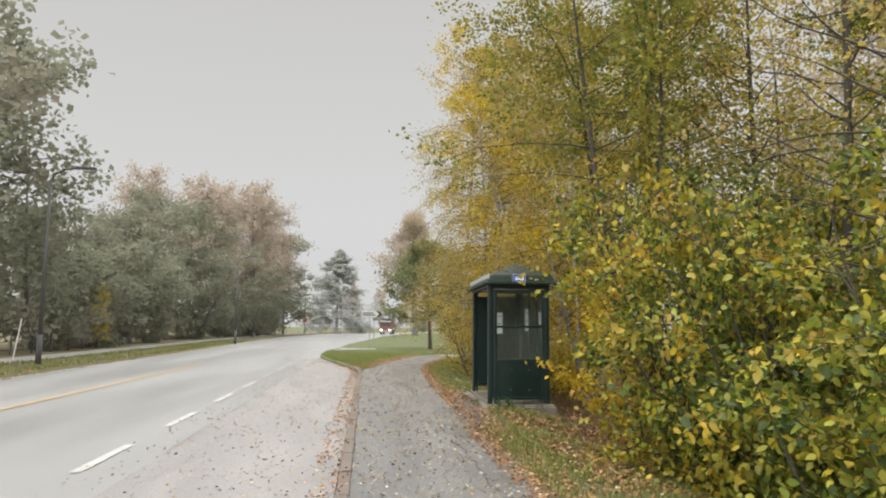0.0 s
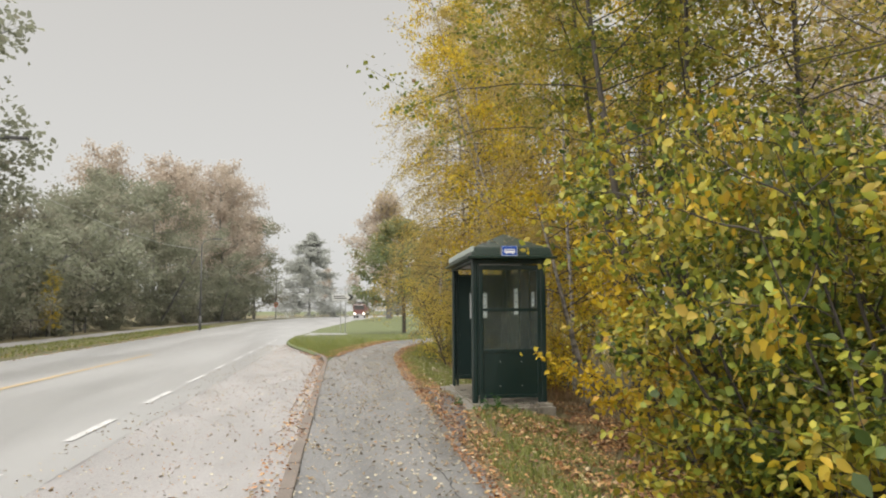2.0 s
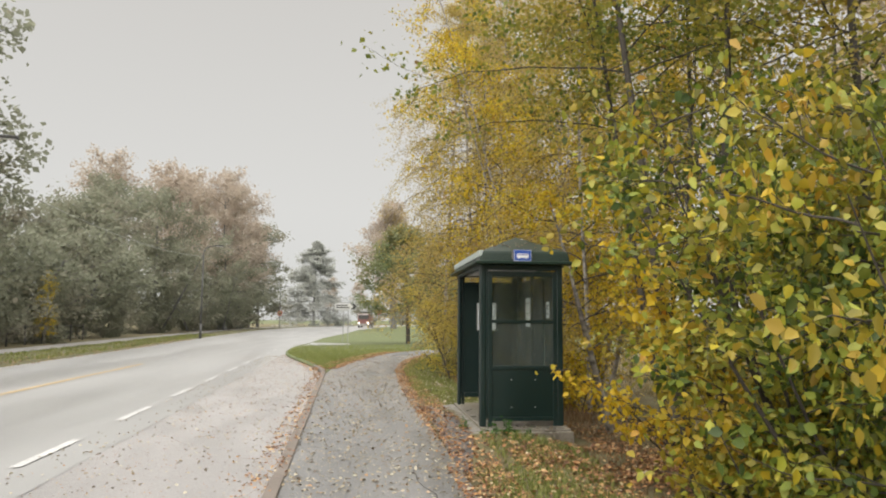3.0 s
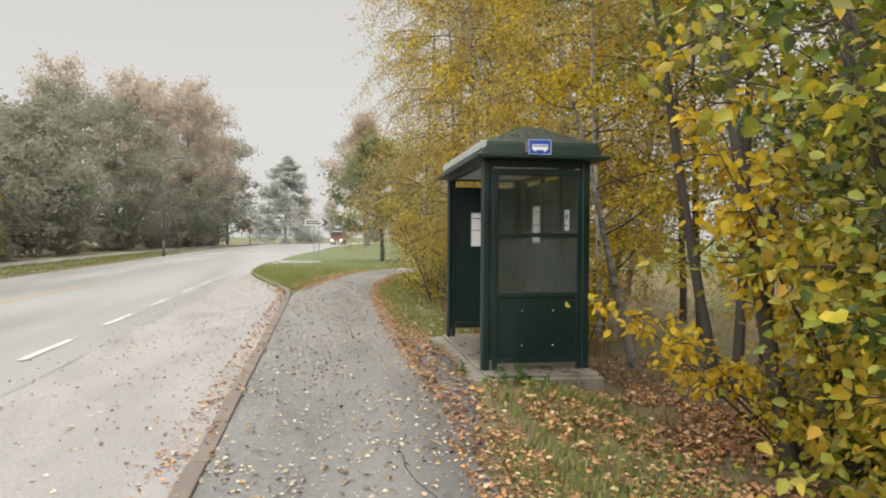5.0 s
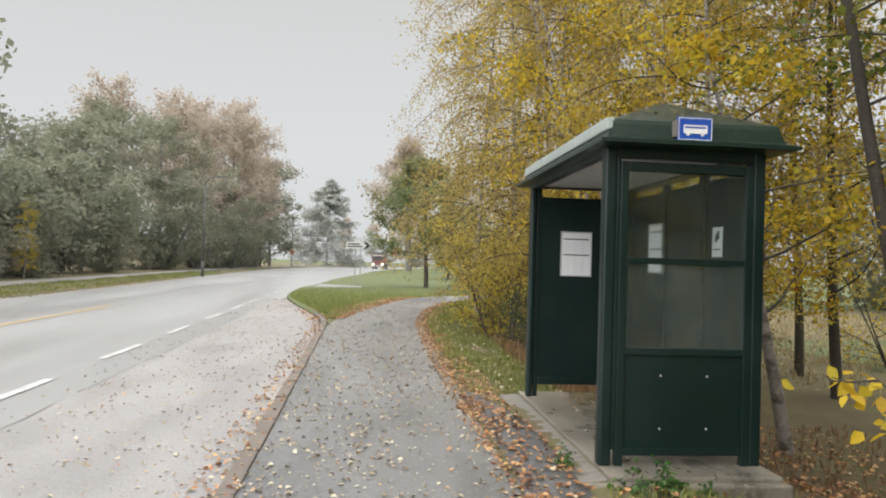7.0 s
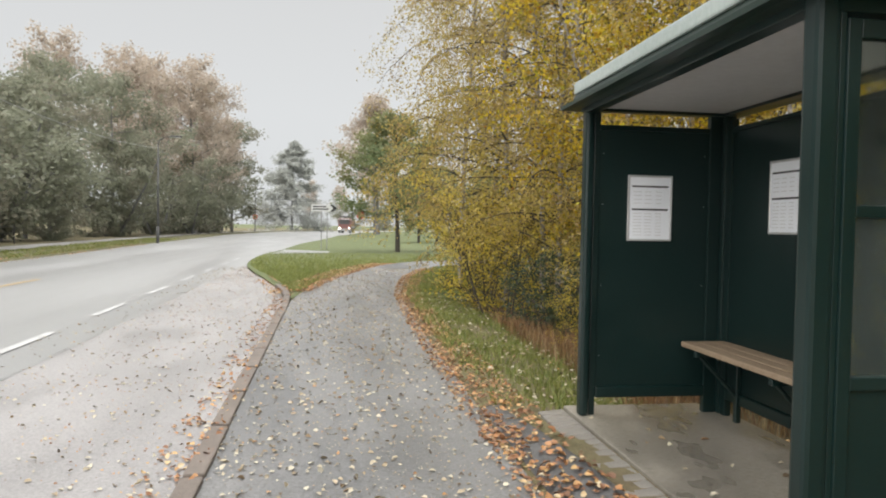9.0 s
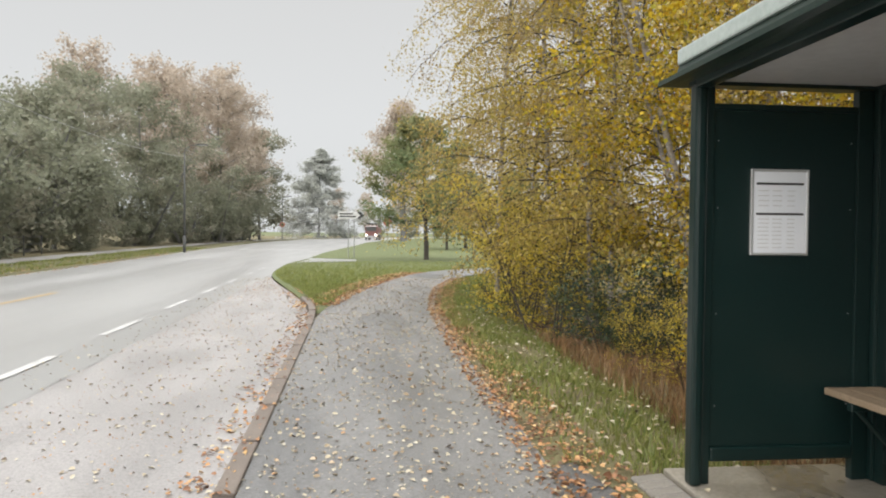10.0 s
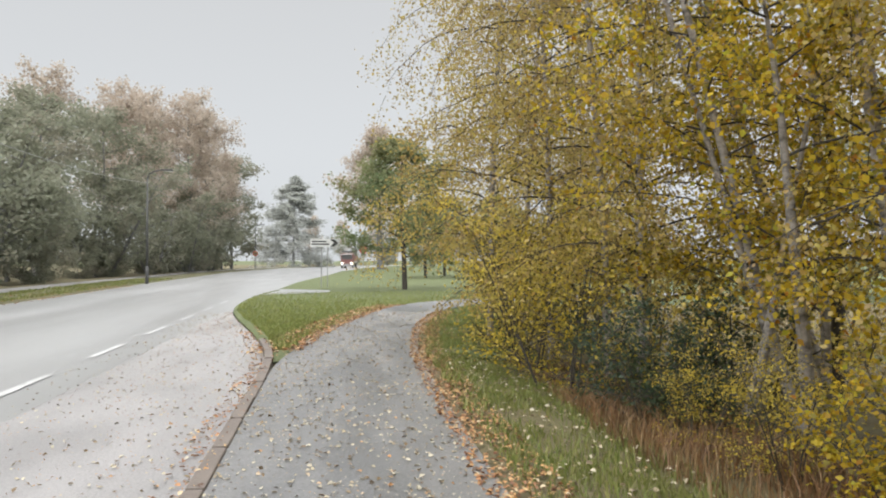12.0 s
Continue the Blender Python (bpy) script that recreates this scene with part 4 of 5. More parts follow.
def plant(name, seed, height, radius, stems, stem_r, n_limb, profile, leaf_n, leaf_size, bark, leaf_mat_, label, category,
          start=0.15, rise=0.5, droop=0.0, wander=0.10, twigs=5, fine=True, spread=0.10, lean=(0, 0), twig_r=0.004, aspect=0.62, clump=0.10, group="", sway=0.16, avoid=None):
    """A tree or shrub: stems, limbs, twigs and a crown of single leaves. profile(u) gives the crown's width at the height u (0 to 1)."""
    rng = np.random.default_rng(seed)
    ob = empty(name)
    tagged(ob, label, category, group)
    wood, fine_wood = Tubes(), Tubes()
    ends, dirs = [], []
    for s in range(stems):
        a = rng.uniform(0, 2 * np.pi)
        out = 0.0 if stems == 1 else rng.uniform(0.1, 1.0) * spread
        h = height * (1 if s == 0 else rng.uniform(0.6, 0.97))
        d = np.array([math.cos(a) * out * 1.6 + lean[0], math.sin(a) * out * 1.6 + lean[1], 1.0])
        base = np.array([math.cos(a) * out * 0.8, math.sin(a) * out * 0.8, -0.35])
        st = limb(rng, base, d / np.linalg.norm(d), h + 0.35, 14, wander * sway, 0.02)
        wood.add(st, stem_r * rng.uniform(0.75, 1.0), stem_r * 0.12, 8)
        for i in range(n_limb):
            u = start + (1 - start) * (i + rng.uniform(0, 1)) / n_limb
            q = u * 14
            k = min(int(q), 13)
            p = st[k] * (1 - (q - k)) + st[k + 1] * (q - k)
            az = i * 2.4 + rng.uniform(-0.6, 0.6)
            dd = np.array([math.cos(az), math.sin(az), rise * rng.uniform(0.5, 1.4)])
            length = radius * profile(u) * rng.uniform(0.65, 1.12)
            if length < 0.05:
                continue
            if avoid and p[2] < avoid[3] and avoid[1] < p[1] + dd[1] * length < avoid[2] and p[0] + dd[0] * length < avoid[0]:
                continue
            br = limb(rng, p, dd / np.linalg.norm(dd), length, 7, wander, -droop)
            fine_wood.add(br, max(twig_r * 1.6, stem_r * 0.26 * (1 - 0.6 * u)), twig_r, 5)
            for t in range(twigs):
                w = 0.25 + 0.75 * (t + rng.uniform(0, 1)) / twigs
                q2 = w * 7
                k2 = min(int(q2), 6)
                p2 = br[k2] * (1 - (q2 - k2)) + br[k2 + 1] * (q2 - k2)
                d2 = unit(br[k2 + 1] - br[k2]) + rng.normal(0, 0.6, 3)
                d2[2] += 0.2 - droop
                tw = limb(rng, p2, d2 / np.linalg.norm(d2), length * rng.uniform(0.25, 0.5), 4, wander * 1.5, -droop * 1.6)
                fine_wood.add(tw, twig_r, twig_r * 0.4, 3)
                ends.append(tw)
    ends = np.array(ends)
    wood.link("trunk", bark, ob)
    # stout twigs belong to distant trees and take the haze-pale bark
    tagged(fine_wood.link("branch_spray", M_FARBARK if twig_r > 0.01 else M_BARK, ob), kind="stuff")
    ti = rng.integers(0, len(ends), leaf_n)
    u = rng.uniform(0.05, 1.0, leaf_n) * 3.999
    k = u.astype(int)
    fr = (u - k)[:, None]
    pos = ends[ti, k] * (1 - fr) + ends[ti, k + 1] * fr + rng.normal(0, clump, (leaf_n, 3)) * (1, 1, 0.8)
    pos[:, 2] = np.maximum(pos[:, 2], 0.05)
    if avoid:
        pos = pos[~((pos[:, 0] < avoid[0]) & (pos[:, 1] > avoid[1]) & (pos[:, 1] < avoid[2]) & (pos[:, 2] < avoid[3]))]
    v, f = leaves(rng, pos, leaf_size, aspect=aspect, droop=0.4 + droop, fine=fine)
    quads("crown", v, f, leaf_mat_, ob)
    return ob


def oval(u):
    return max(0.05, math.sin(math.pi * min(1, max(0, u)) ** 0.75)) ** 0.6


def column(u):
    return 0.55 + 0.45 * math.sin(math.pi * u) if u < 0.85 else 0.9 * (1 - u) / 0.15 + 0.08


def cone(u):
    return max(0.03, (1 - u)) ** 0.85


def spire(u):
    return max(0.03, min(1.0, 1.5 * (1 - u))) ** 0.8


def dome(u):
    return max(0.12, 1 - ((u - 0.5) / 0.56) ** 2) ** 0.55


def teardrop(u):
    return float(np.interp(u, [0, 0.1, 0.35, 0.55, 0.8, 1.0], [0.5, 0.8, 1.1, 1.05, 0.68, 0.14]))


def bushy(u):
    return 0.9 - 0.35 * u


def put(ob, x, y, z, turn, s=1.0, sz=None):
    return copy_thing(ob, pose(x, y, z, 0, 0, turn) @ Matrix.Diagonal((s, s, sz or s, 1)))


def first(ob, x, y, z, turn, s=1.0):
    ob.matrix_world = pose(x, y, z, 0, 0, turn)
    return ob


# roadside hazel thicket before the shelter
HZ = "green and yellow leaved hazel shrub beside the footpath"
hazel_a = plant("hazel_shrub", 11, 3.4, 1.6, 5, 0.035, 9, bushy, 6400, 0.078, M_BARK, M_LEAF_SHRUB, HZ, "shrub", start=0.06, rise=0.5, droop=0.15, twigs=5, spread=0.35, group="roadside shrubs")
hazel_b = plant("hazel_shrub", 12, 3.0, 1.5, 6, 0.03, 8, bushy, 6000, 0.078, M_BARK, M_LEAF_SHRUB, HZ, "shrub", start=0.05, rise=0.35, droop=0.25, twigs=5, spread=0.4, group="roadside shrubs")
low_a = plant("low_shrub", 13, 1.7, 1.0, 6, 0.015, 6, bushy, 3200, 0.095, M_BARK, M_LEAF_SHRUB, "low yellowing shrub at the verge edge", "shrub", start=0.05, rise=0.5, droop=0.2, twigs=4, spread=0.4, group="roadside shrubs")
first(hazel_a, 4.6, 5.2, -0.25, 0)
first(hazel_b, 4.4, 7.6, -0.25, 70)
for x, y, turn, s, kind in ((4.3, 3.2, 30, 1.0, 1), (4.9, 9.4, 120, 1.15, 0), (5.7, 8.9, 210, 1.3, 1), (4.6, 1.2, 200, 1.1, 0), (5.8, 6.8, 250, 1.2, 0), (6.5, 10.4, 160, 1.5, 1)):
    put((hazel_a, hazel_b)[kind], x, y, -0.28, turn, s)
for x, y, turn, s, sz in ((4.75, 8.7, 80, 0.95, 1.5), (4.7, 6.9, 260, 1.0, 1.45)):
    put(hazel_b, x, y, -0.28, turn, s, sz)
first(low_a, 3.7, 4.6, -0.2, 0)
for x, y, turn, s in ((3.9, 6.2, 100, 1.0), (3.85, 7.8, 200, 0.9), (3.9, 2.9, 290, 1.0)):
    put(low_a, x, y, -0.22, turn, s)

# tall trees behind the thicket
ash = plant("ash_tree", 21, 11.0, 3.0, 1, 0.12, 26, oval, 20000, 0.09, M_BARK, M_LEAF_SHRUB, "tall green and yellow leaved tree with bare lower limbs", "tree", start=0.22, rise=0.55, droop=0.05, twigs=6, clump=0.14, fine=False, aspect=0.8, group="thicket trees")
first(ash, 9.6, 11.8, -0.3, 0)
tall = plant("ash_tree", 23, 12.5, 2.9, 1, 0.10, 22, oval, 16000, 0.095, M_BARK, M_LEAF_SHRUB, "tall slender tree with a high green and yellow crown", "tree", sway=0.4, start=0.46, rise=0.5, droop=0.05, twigs=6, clump=0.14, fine=False, aspect=0.8, group="thicket trees")
first(tall, 7.4, 22.4, -0.28, 120)
alder = plant("alder_tree", 24, 9.6, 3.0, 2, 0.075, 28, dome, 23000, 0.08, M_BARK, M_LEAF_ALDER, "bushy tree with olive green and yellowing leaves", "tree", start=0.3, rise=0.5, droop=0.12, twigs=7, clump=0.16, fine=False, aspect=0.75, spread=0.25, avoid=(-0.5, -6.0, 6.0, 4.6), group="thicket trees")
first(alder, 4.2, 10.4, -0.28, 0)
put(alder, 5.15, 12.95, -0.28, 10)
bare = plant("bare_tree", 22, 9.0, 2.2, 1, 0.10, 40, oval, 2400, 0.08, M_BARK, M_LEAF_BIRCH, "nearly bare dark tree with many thin branches", "tree", sway=0.2, avoid=(-0.9, -1.7, 3.8, 3.4), start=0.2, rise=0.45, twigs=8, spread=0.2, group="thicket trees")
first(bare, 6.9, 14.9, -0.3, 0)
for x, y, turn, s in ((4.9, 5.9, 60, 0.85), (5.2, 3.6, 150, 0.85), (7.4, 17.5, 240, 0.9), (5.7, 8.0, 20, 0.95), (6.1, 10.4, 110, 0.95), (6.6, 6.4, 330, 1.0), (9.8, 15.6, 290, 1.0)):
    put(bare, x, y, -0.3, turn, s)

low_gold = plant("low_shrub", 14, 1.5, 0.95, 5, 0.014, 6, bushy, 3200, 0.058, M_BARK, M_LEAF_GOLD, "low shrub with bright yellow and orange leaves", "shrub", start=0.12, rise=0.55, droop=0.2, twigs=4, fine=False, aspect=0.75, spread=0.4, group="roadside shrubs")
first(low_gold, 4.5, 10.2, -0.2, 0)
for x, y, turn, s in ((4.5, 17.7, 90, 0.8), (5.3, 18.6, 200, 1.0), (4.9, 9.9, 300, 1.1), (4.7, 16.8, 30, 1.1)):
    put(low_gold, x, y, -0.25, turn, s)
leaning = plant("leaning_birch", 15, 3.9, 1.3, 1, 0.085, 12, column, 2000, 0.065, M_BIRCH, M_LEAF_GOLD, "leaning pale birch trunk beside the bus shelter", "tree", avoid=(-0.45, -2.0, 2.3, 3.2), start=0.4, rise=0.5, droop=0.2, twigs=5, lean=(-0.33, -0.1), group="birches")
first(leaning, 4.75, 14.45, -0.2, 0)
for x, y, turn, s in ((5.3, 20.1, 20, 1.15), (5.0, 20.9, 75, 1.0)):
    put(leaning, x, y, -0.25, turn, s)
# two boughs of large yellow leaves reaching out beside the shelter
bough = plant("yellow_shrub", 16, 1.75, 0.42, 4, 0.014, 5, bushy, 420, 0.088, M_BARK, M_LEAF_YELLOW, "leaning shrub with large bright yellow leaves", "shrub", start=0.42, rise=0.1, droop=0.35, twigs=4, spread=0.18, clump=0.06, lean=(-1.15, 0.0), group="yellow shrubs")
first(bough, 4.55, 11.15, 0.02, 0)
high_bough = plant("yellow_shrub", 17, 3.6, 0.6, 3, 0.022, 7, bushy, 700, 0.1, M_BARK, M_LEAF_YELLOW, "tall leaning shrub with yellow and orange leaves", "shrub", start=0.55, rise=0.2, droop=0.3, twigs=4, spread=0.2, clump=0.08, lean=(-0.62, 0.0), group="yellow shrubs")
first(high_bough, 5.05, 10.75, -0.2, 0)

# birches beyond the shelter
birch = plant("birch_tree", 31, 13.0, 2.75, 1, 0.09, 52, teardrop, 28000, 0.058, M_BIRCH, M_LEAF_BIRCH, "slender birch with drooping yellow-brown foliage", "tree", start=0.10, rise=0.6, droop=0.5, twigs=8, fine=False, aspect=0.75, clump=0.13, group="birches")
gold = plant("birch_tree", 32, 11.5, 1.8, 2, 0.06, 32, column, 16000, 0.068, M_BIRCH, M_LEAF_GOLD, "birch in bright golden leaf", "tree", start=0.17, rise=0.5, droop=0.35, twigs=7, fine=False, aspect=0.75, spread=0.3, clump=0.12, group="birches")
under = plant("thicket_bush", 33, 2.6, 1.3, 5, 0.02, 7, bushy, 3600, 0.058, M_BARK, M_LEAF_UNDER, "tangled bush with small brown-yellow leaves", "shrub", start=0.05, rise=0.5, droop=0.15, twigs=5, fine=False, spread=0.45, group="thicket bushes")
first(birch, 3.75, 27.3, -0.15, 0)
for x, y, turn, s in ((4.8, 24.0, 90, 0.95), (6.6, 30.6, 200, 1.0), (4.5, 25.8, 185, 0.95), (4.5, 22.2, 20, 0.88), (5.2, 16.9, 60, 0.78), (4.9, 29.0, 280, 0.92), (6.3, 21.2, 140, 0.9)):
    put(birch, x, y, -0.2, turn, s)
first(gold, 5.0, 18.5, -0.25, 0)
for x, y, turn, s in ((5.8, 20.6, 110, 1.0), (5.9, 18.9, 230, 1.0), (5.5, 17.3, 320, 0.8), (7.6, 22.5, 60, 1.0)):
    put(gold, x, y, -0.25, turn, s)
first(under, 3.65, 22.5, -0.15, 0)
for x, y, turn, s in ((3.75, 24.4, 60, 1.0), (3.95, 26.6, 150, 1.0), (4.7, 29.0, 240, 1.05), (5.3, 31.4, 300, 1.0), (6.3, 33.6, 30, 1.0), (7.6, 35.4, 90, 1.0), (5.6, 24.4, 10, 1.3), (5.9, 27.4, 70, 1.4), (6.6, 30.0, 130, 1.4), (5.4, 21.6, 190, 1.2), (4.15, 18.8, 40, 0.45), (3.95, 19.9, 170, 0.38), (4.3, 17.2, 280, 0.45)):
    put(under, x, y, -0.15, turn, s)

dark_bush = plant("dark_bush", 34, 1.3, 0.8, 6, 0.012, 6, bushy, 4200, 0.05, M_BARK, M_LEAF_DARK, "small dark evergreen bush at the verge edge", "shrub", start=0.05, rise=0.5, twigs=4, fine=False, spread=0.4)
first(dark_bush, 4.15, 20.9, -0.2, 0)
put(dark_bush, 4.6, 21.6, -0.2, 140, 0.9)

# lawn trees
maple = plant("lawn_tree", 41, 7.4, 3.2, 1, 0.16, 26, oval, 13000, 0.18, M_BARK, M_LEAF_MAPLE, "round-crowned young tree turning brown on the lawn", "tree", start=0.24, rise=0.5, droop=0.05, twigs=6, fine=False, clump=0.2, aspect=0.8, group="lawn trees")
first(maple, 4.45, 49.8, 0, 0)
for x, y, turn, s in ((8.6, 72.5, 80, 0.9), (11.2, 78.5, 160, 0.95), (14.5, 72, 250, 0.9)):
    put(maple, x, y, -0.02, turn, s)
# takes the hazed bark and leaves, so its fog is in the colour
park = plant("park_tree", 42, 17.5, 5.2, 1, 0.5, 28, oval, 13000, 0.33, M_FARBARK, M_LEAF_FARBIRCH, "tall brown tree on a bare mound, paled by painted haze", "tree", start=0.25, rise=0.6, twigs=6, fine=False, clump=0.5, aspect=0.8, twig_r=0.02, group="lawn trees")
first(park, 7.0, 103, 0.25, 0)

# trees across the road
# no mist in the air here; it sits in the leaf and bark colours
FG = "roadside tree with mist painted into its grey-green colours"
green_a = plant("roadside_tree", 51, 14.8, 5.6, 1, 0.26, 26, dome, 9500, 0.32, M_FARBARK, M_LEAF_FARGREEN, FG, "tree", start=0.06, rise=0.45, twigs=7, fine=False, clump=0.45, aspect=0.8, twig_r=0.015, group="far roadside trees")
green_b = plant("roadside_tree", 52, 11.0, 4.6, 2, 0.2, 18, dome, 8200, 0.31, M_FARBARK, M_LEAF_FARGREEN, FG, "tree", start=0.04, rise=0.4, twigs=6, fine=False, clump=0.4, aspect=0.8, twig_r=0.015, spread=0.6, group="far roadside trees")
far_birch = plant("roadside_birch", 53, 21.5, 5.0, 1, 0.28, 30, dome, 7000, 0.36, M_FARBARK, M_LEAF_FARBIRCH, "tall birch with mist painted into its pale brown colours", "tree", start=0.28, rise=0.7, droop=0.03, twigs=6, fine=False, clump=0.5, aspect=0.8, twig_r=0.015, group="far roadside trees")
spruce = plant("spruce_tree", 54, 20.0, 7.6, 1, 0.3, 80, spire, 24000, 0.5, M_FARBARK, M_NEEDLE, "grey-green spruce with mist painted into its needle colour", "tree", start=0.05, rise=0.05, droop=0.02, twigs=7, fine=False, clump=0.3, aspect=0.45, twig_r=0.015, group="far spruces")
hedge = plant("roadside_bush", 55, 3.6, 2.4, 4, 0.04, 7, bushy, 2400, 0.21, M_FARBARK, M_LEAF_FARGREEN, "dense dull green bush under the trees, haze painted into its colour", "shrub", start=0.03, rise=0.4, twigs=3, fine=False, clump=0.25, aspect=0.8, spread=0.6, group="far bushes")
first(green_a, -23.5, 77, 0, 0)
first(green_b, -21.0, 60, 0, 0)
first(far_birch, -24, 112, 0, 0)
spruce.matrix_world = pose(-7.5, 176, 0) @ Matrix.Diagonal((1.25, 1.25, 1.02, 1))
first(hedge, -18.8, 50, 0, 0)
put(gold, -16.9, 47, -0.04, 40, 0.36, 0.4)
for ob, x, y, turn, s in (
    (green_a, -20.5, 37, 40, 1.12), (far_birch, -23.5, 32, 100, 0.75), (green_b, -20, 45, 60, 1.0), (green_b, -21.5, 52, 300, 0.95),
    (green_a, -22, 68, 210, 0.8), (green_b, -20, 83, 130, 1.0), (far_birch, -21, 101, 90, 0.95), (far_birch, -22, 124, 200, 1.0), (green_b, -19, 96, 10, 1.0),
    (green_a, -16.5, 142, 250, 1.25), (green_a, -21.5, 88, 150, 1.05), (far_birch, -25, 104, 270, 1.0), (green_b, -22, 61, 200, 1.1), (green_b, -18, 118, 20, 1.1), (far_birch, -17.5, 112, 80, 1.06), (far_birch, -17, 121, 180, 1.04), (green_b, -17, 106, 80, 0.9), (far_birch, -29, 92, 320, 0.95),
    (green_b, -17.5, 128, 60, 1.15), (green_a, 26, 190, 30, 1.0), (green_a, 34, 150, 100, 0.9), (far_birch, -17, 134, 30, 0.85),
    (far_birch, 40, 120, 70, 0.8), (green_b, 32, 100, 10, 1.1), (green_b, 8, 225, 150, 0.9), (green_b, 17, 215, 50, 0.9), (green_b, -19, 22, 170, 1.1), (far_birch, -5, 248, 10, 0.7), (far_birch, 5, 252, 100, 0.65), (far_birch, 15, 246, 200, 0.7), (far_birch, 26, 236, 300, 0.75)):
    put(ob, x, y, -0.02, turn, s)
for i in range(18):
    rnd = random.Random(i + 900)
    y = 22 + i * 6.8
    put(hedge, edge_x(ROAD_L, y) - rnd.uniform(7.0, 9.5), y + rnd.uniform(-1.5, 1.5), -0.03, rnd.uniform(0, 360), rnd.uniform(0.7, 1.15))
# thicket behind the shelter
for i in range(3):
    rnd = random.Random(i + 70)
    put(under, 9.0 + rnd.uniform(0, 6), 15 + i * 5 + rnd.uniform(-1, 1), -0.3, rnd.uniform(0, 360), rnd.uniform(0.8, 1.2))
for x, y, turn, s in ((14.0, 20.5, 130, 0.4), (16.0, 15.5, 310, 0.42)):
    put(far_birch, x, y, -0.3, turn, s)
for x, y, turn, s in ((8.2, 19.6, 160, 0.9),):
    put(bare, x, y, -0.3, turn, s)
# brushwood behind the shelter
brush = plant("brushwood", 61, 6.5, 2.6, 5, 0.03, 12, oval, 2800, 0.11, M_FARBARK, M_LEAF_BRUSH, "tangled tan brushwood with thin bare twigs, paled by painted haze", "shrub", start=0.06, rise=0.6, twigs=4, fine=False, spread=0.7, clump=0.2, twig_r=0.008, group="brushwood")
first(brush, 23.0, 20.5, -0.3, 0)
for i in range(9):
    rnd = random.Random(i + 450)
    put(brush, 21.5 + (i % 3) * 2.8 + rnd.uniform(-0.8, 0.8), 8.5 + i * 3.2 + rnd.uniform(-0.8, 0.8), -0.3, rnd.uniform(0, 360), rnd.uniform(0.8, 1.3))
# thicket closing the view to the right
for i in range(5):
    rnd = random.Random(i + 300)
    put((green_b, far_birch)[i % 2], rnd.uniform(24, 36), 2 + i * 9, -0.35, rnd.uniform(0, 360), rnd.uniform(0.8, 1.1))
for i in range(4):
    rnd = random.Random(i + 600)
    put((far_birch, green_b)[i % 2], -28 + i * 18 + rnd.uniform(-2, 2), -32 + rnd.uniform(-6, 3), -0.2, rnd.uniform(0, 360), rnd.uniform(0.8, 1.1))


# ---- grass, dry stalks and fallen leaves ----
def blades(name, seed, pts, h, w, mat, label, category):
    rng = np.random.default_rng(seed)
    n = len(pts)
    az = rng.uniform(0, 2 * np.pi, n)
    side = np.stack([np.cos(az), np.sin(az), 0 * az], 1) * (w * rng.uniform(0.6, 1.3, (n, 1))) / 2
    hh = h * rng.uniform(0.45, 1.3, (n, 1))
    leanv = rng.normal(0, 0.35, (n, 3)) * (1, 1, 0)
    mid = pts + hh * 0.6 * (np.array([0, 0, 1]) + leanv * 0.5)
    tip = pts + hh * (np.array([0, 0, 0.92]) + leanv)
    v = np.stack([pts - side, pts + side, mid + side * 0.8, mid - side * 0.8, tip + side * 0.1, tip - side * 0.1], 1).reshape(-1, 3)
    o = np.arange(n)[:, None] * 6
    f = np.concatenate([o + [0, 1, 2, 3], o + [3, 2, 4, 5]], 1).reshape(-1, 4)
    return tagged(quads(name, v, f, mat), label, category, kind="stuff")


def scatter(seed, n, y0, y1, fx0, fx1, fz, power=1.0, lump=0.0):
    """Places on the ground between two edges; power > 1 crowds them to the first edge, lump gathers them in patches."""
    rng = np.random.default_rng(seed)
    out = []
    while len(out) < n:
        y = rng.uniform(y0, y1)
        u = rng.uniform() ** power
        a, b = fx0(y), fx1(y)
        x = a + (b - a) * u
        if lump and noise.noise((x * 1.3, y * 1.3, seed)) < rng.uniform(-lump, lump * 1.2):
            continue
        out.append((x, y, fz(x, y)))
    return np.array(out)


def litter(name, seed, pts, size, mat, label):
    rng = np.random.default_rng(seed)
    v, f = leaves(rng, pts + (0, 0, 0.008), size, aspect=0.75, fold=0.5, flat=True)
    return tagged(quads(name, v, f, mat), label, "leaves", kind="stuff")


def pr(y):
    return edge_x(PATH_R, y)


def pl(y):
    return edge_x(PATH_L, y)


def rr(y):
    return edge_x(ROAD_R, y)


def off_slab(p):
    keep = ~((p[:, 0] > 2.03) & (p[:, 0] < 3.68) & (p[:, 1] > 12.3) & (p[:, 1] < 15.55))
    return p[keep]


def off_apron(p):
    return p[~((p[:, 0] < 2.1) & (p[:, 1] > 10.6) & (p[:, 1] < 15.8))]


def thin_apron(p):
    inside = (p[:, 1] > 10.8) & (p[:, 1] < 15.8) & (p[:, 0] < 2.1)
    lane = inside & (np.abs(p[:, 0] - 1.68) > 0.09) & (np.arange(len(p)) % 4 > 0)
    return off_slab(p[~lane])


def surf(x, y):
    return path_z(x, y) if x > -0.09 else (0.005 if x > -0.29 else -0.098)


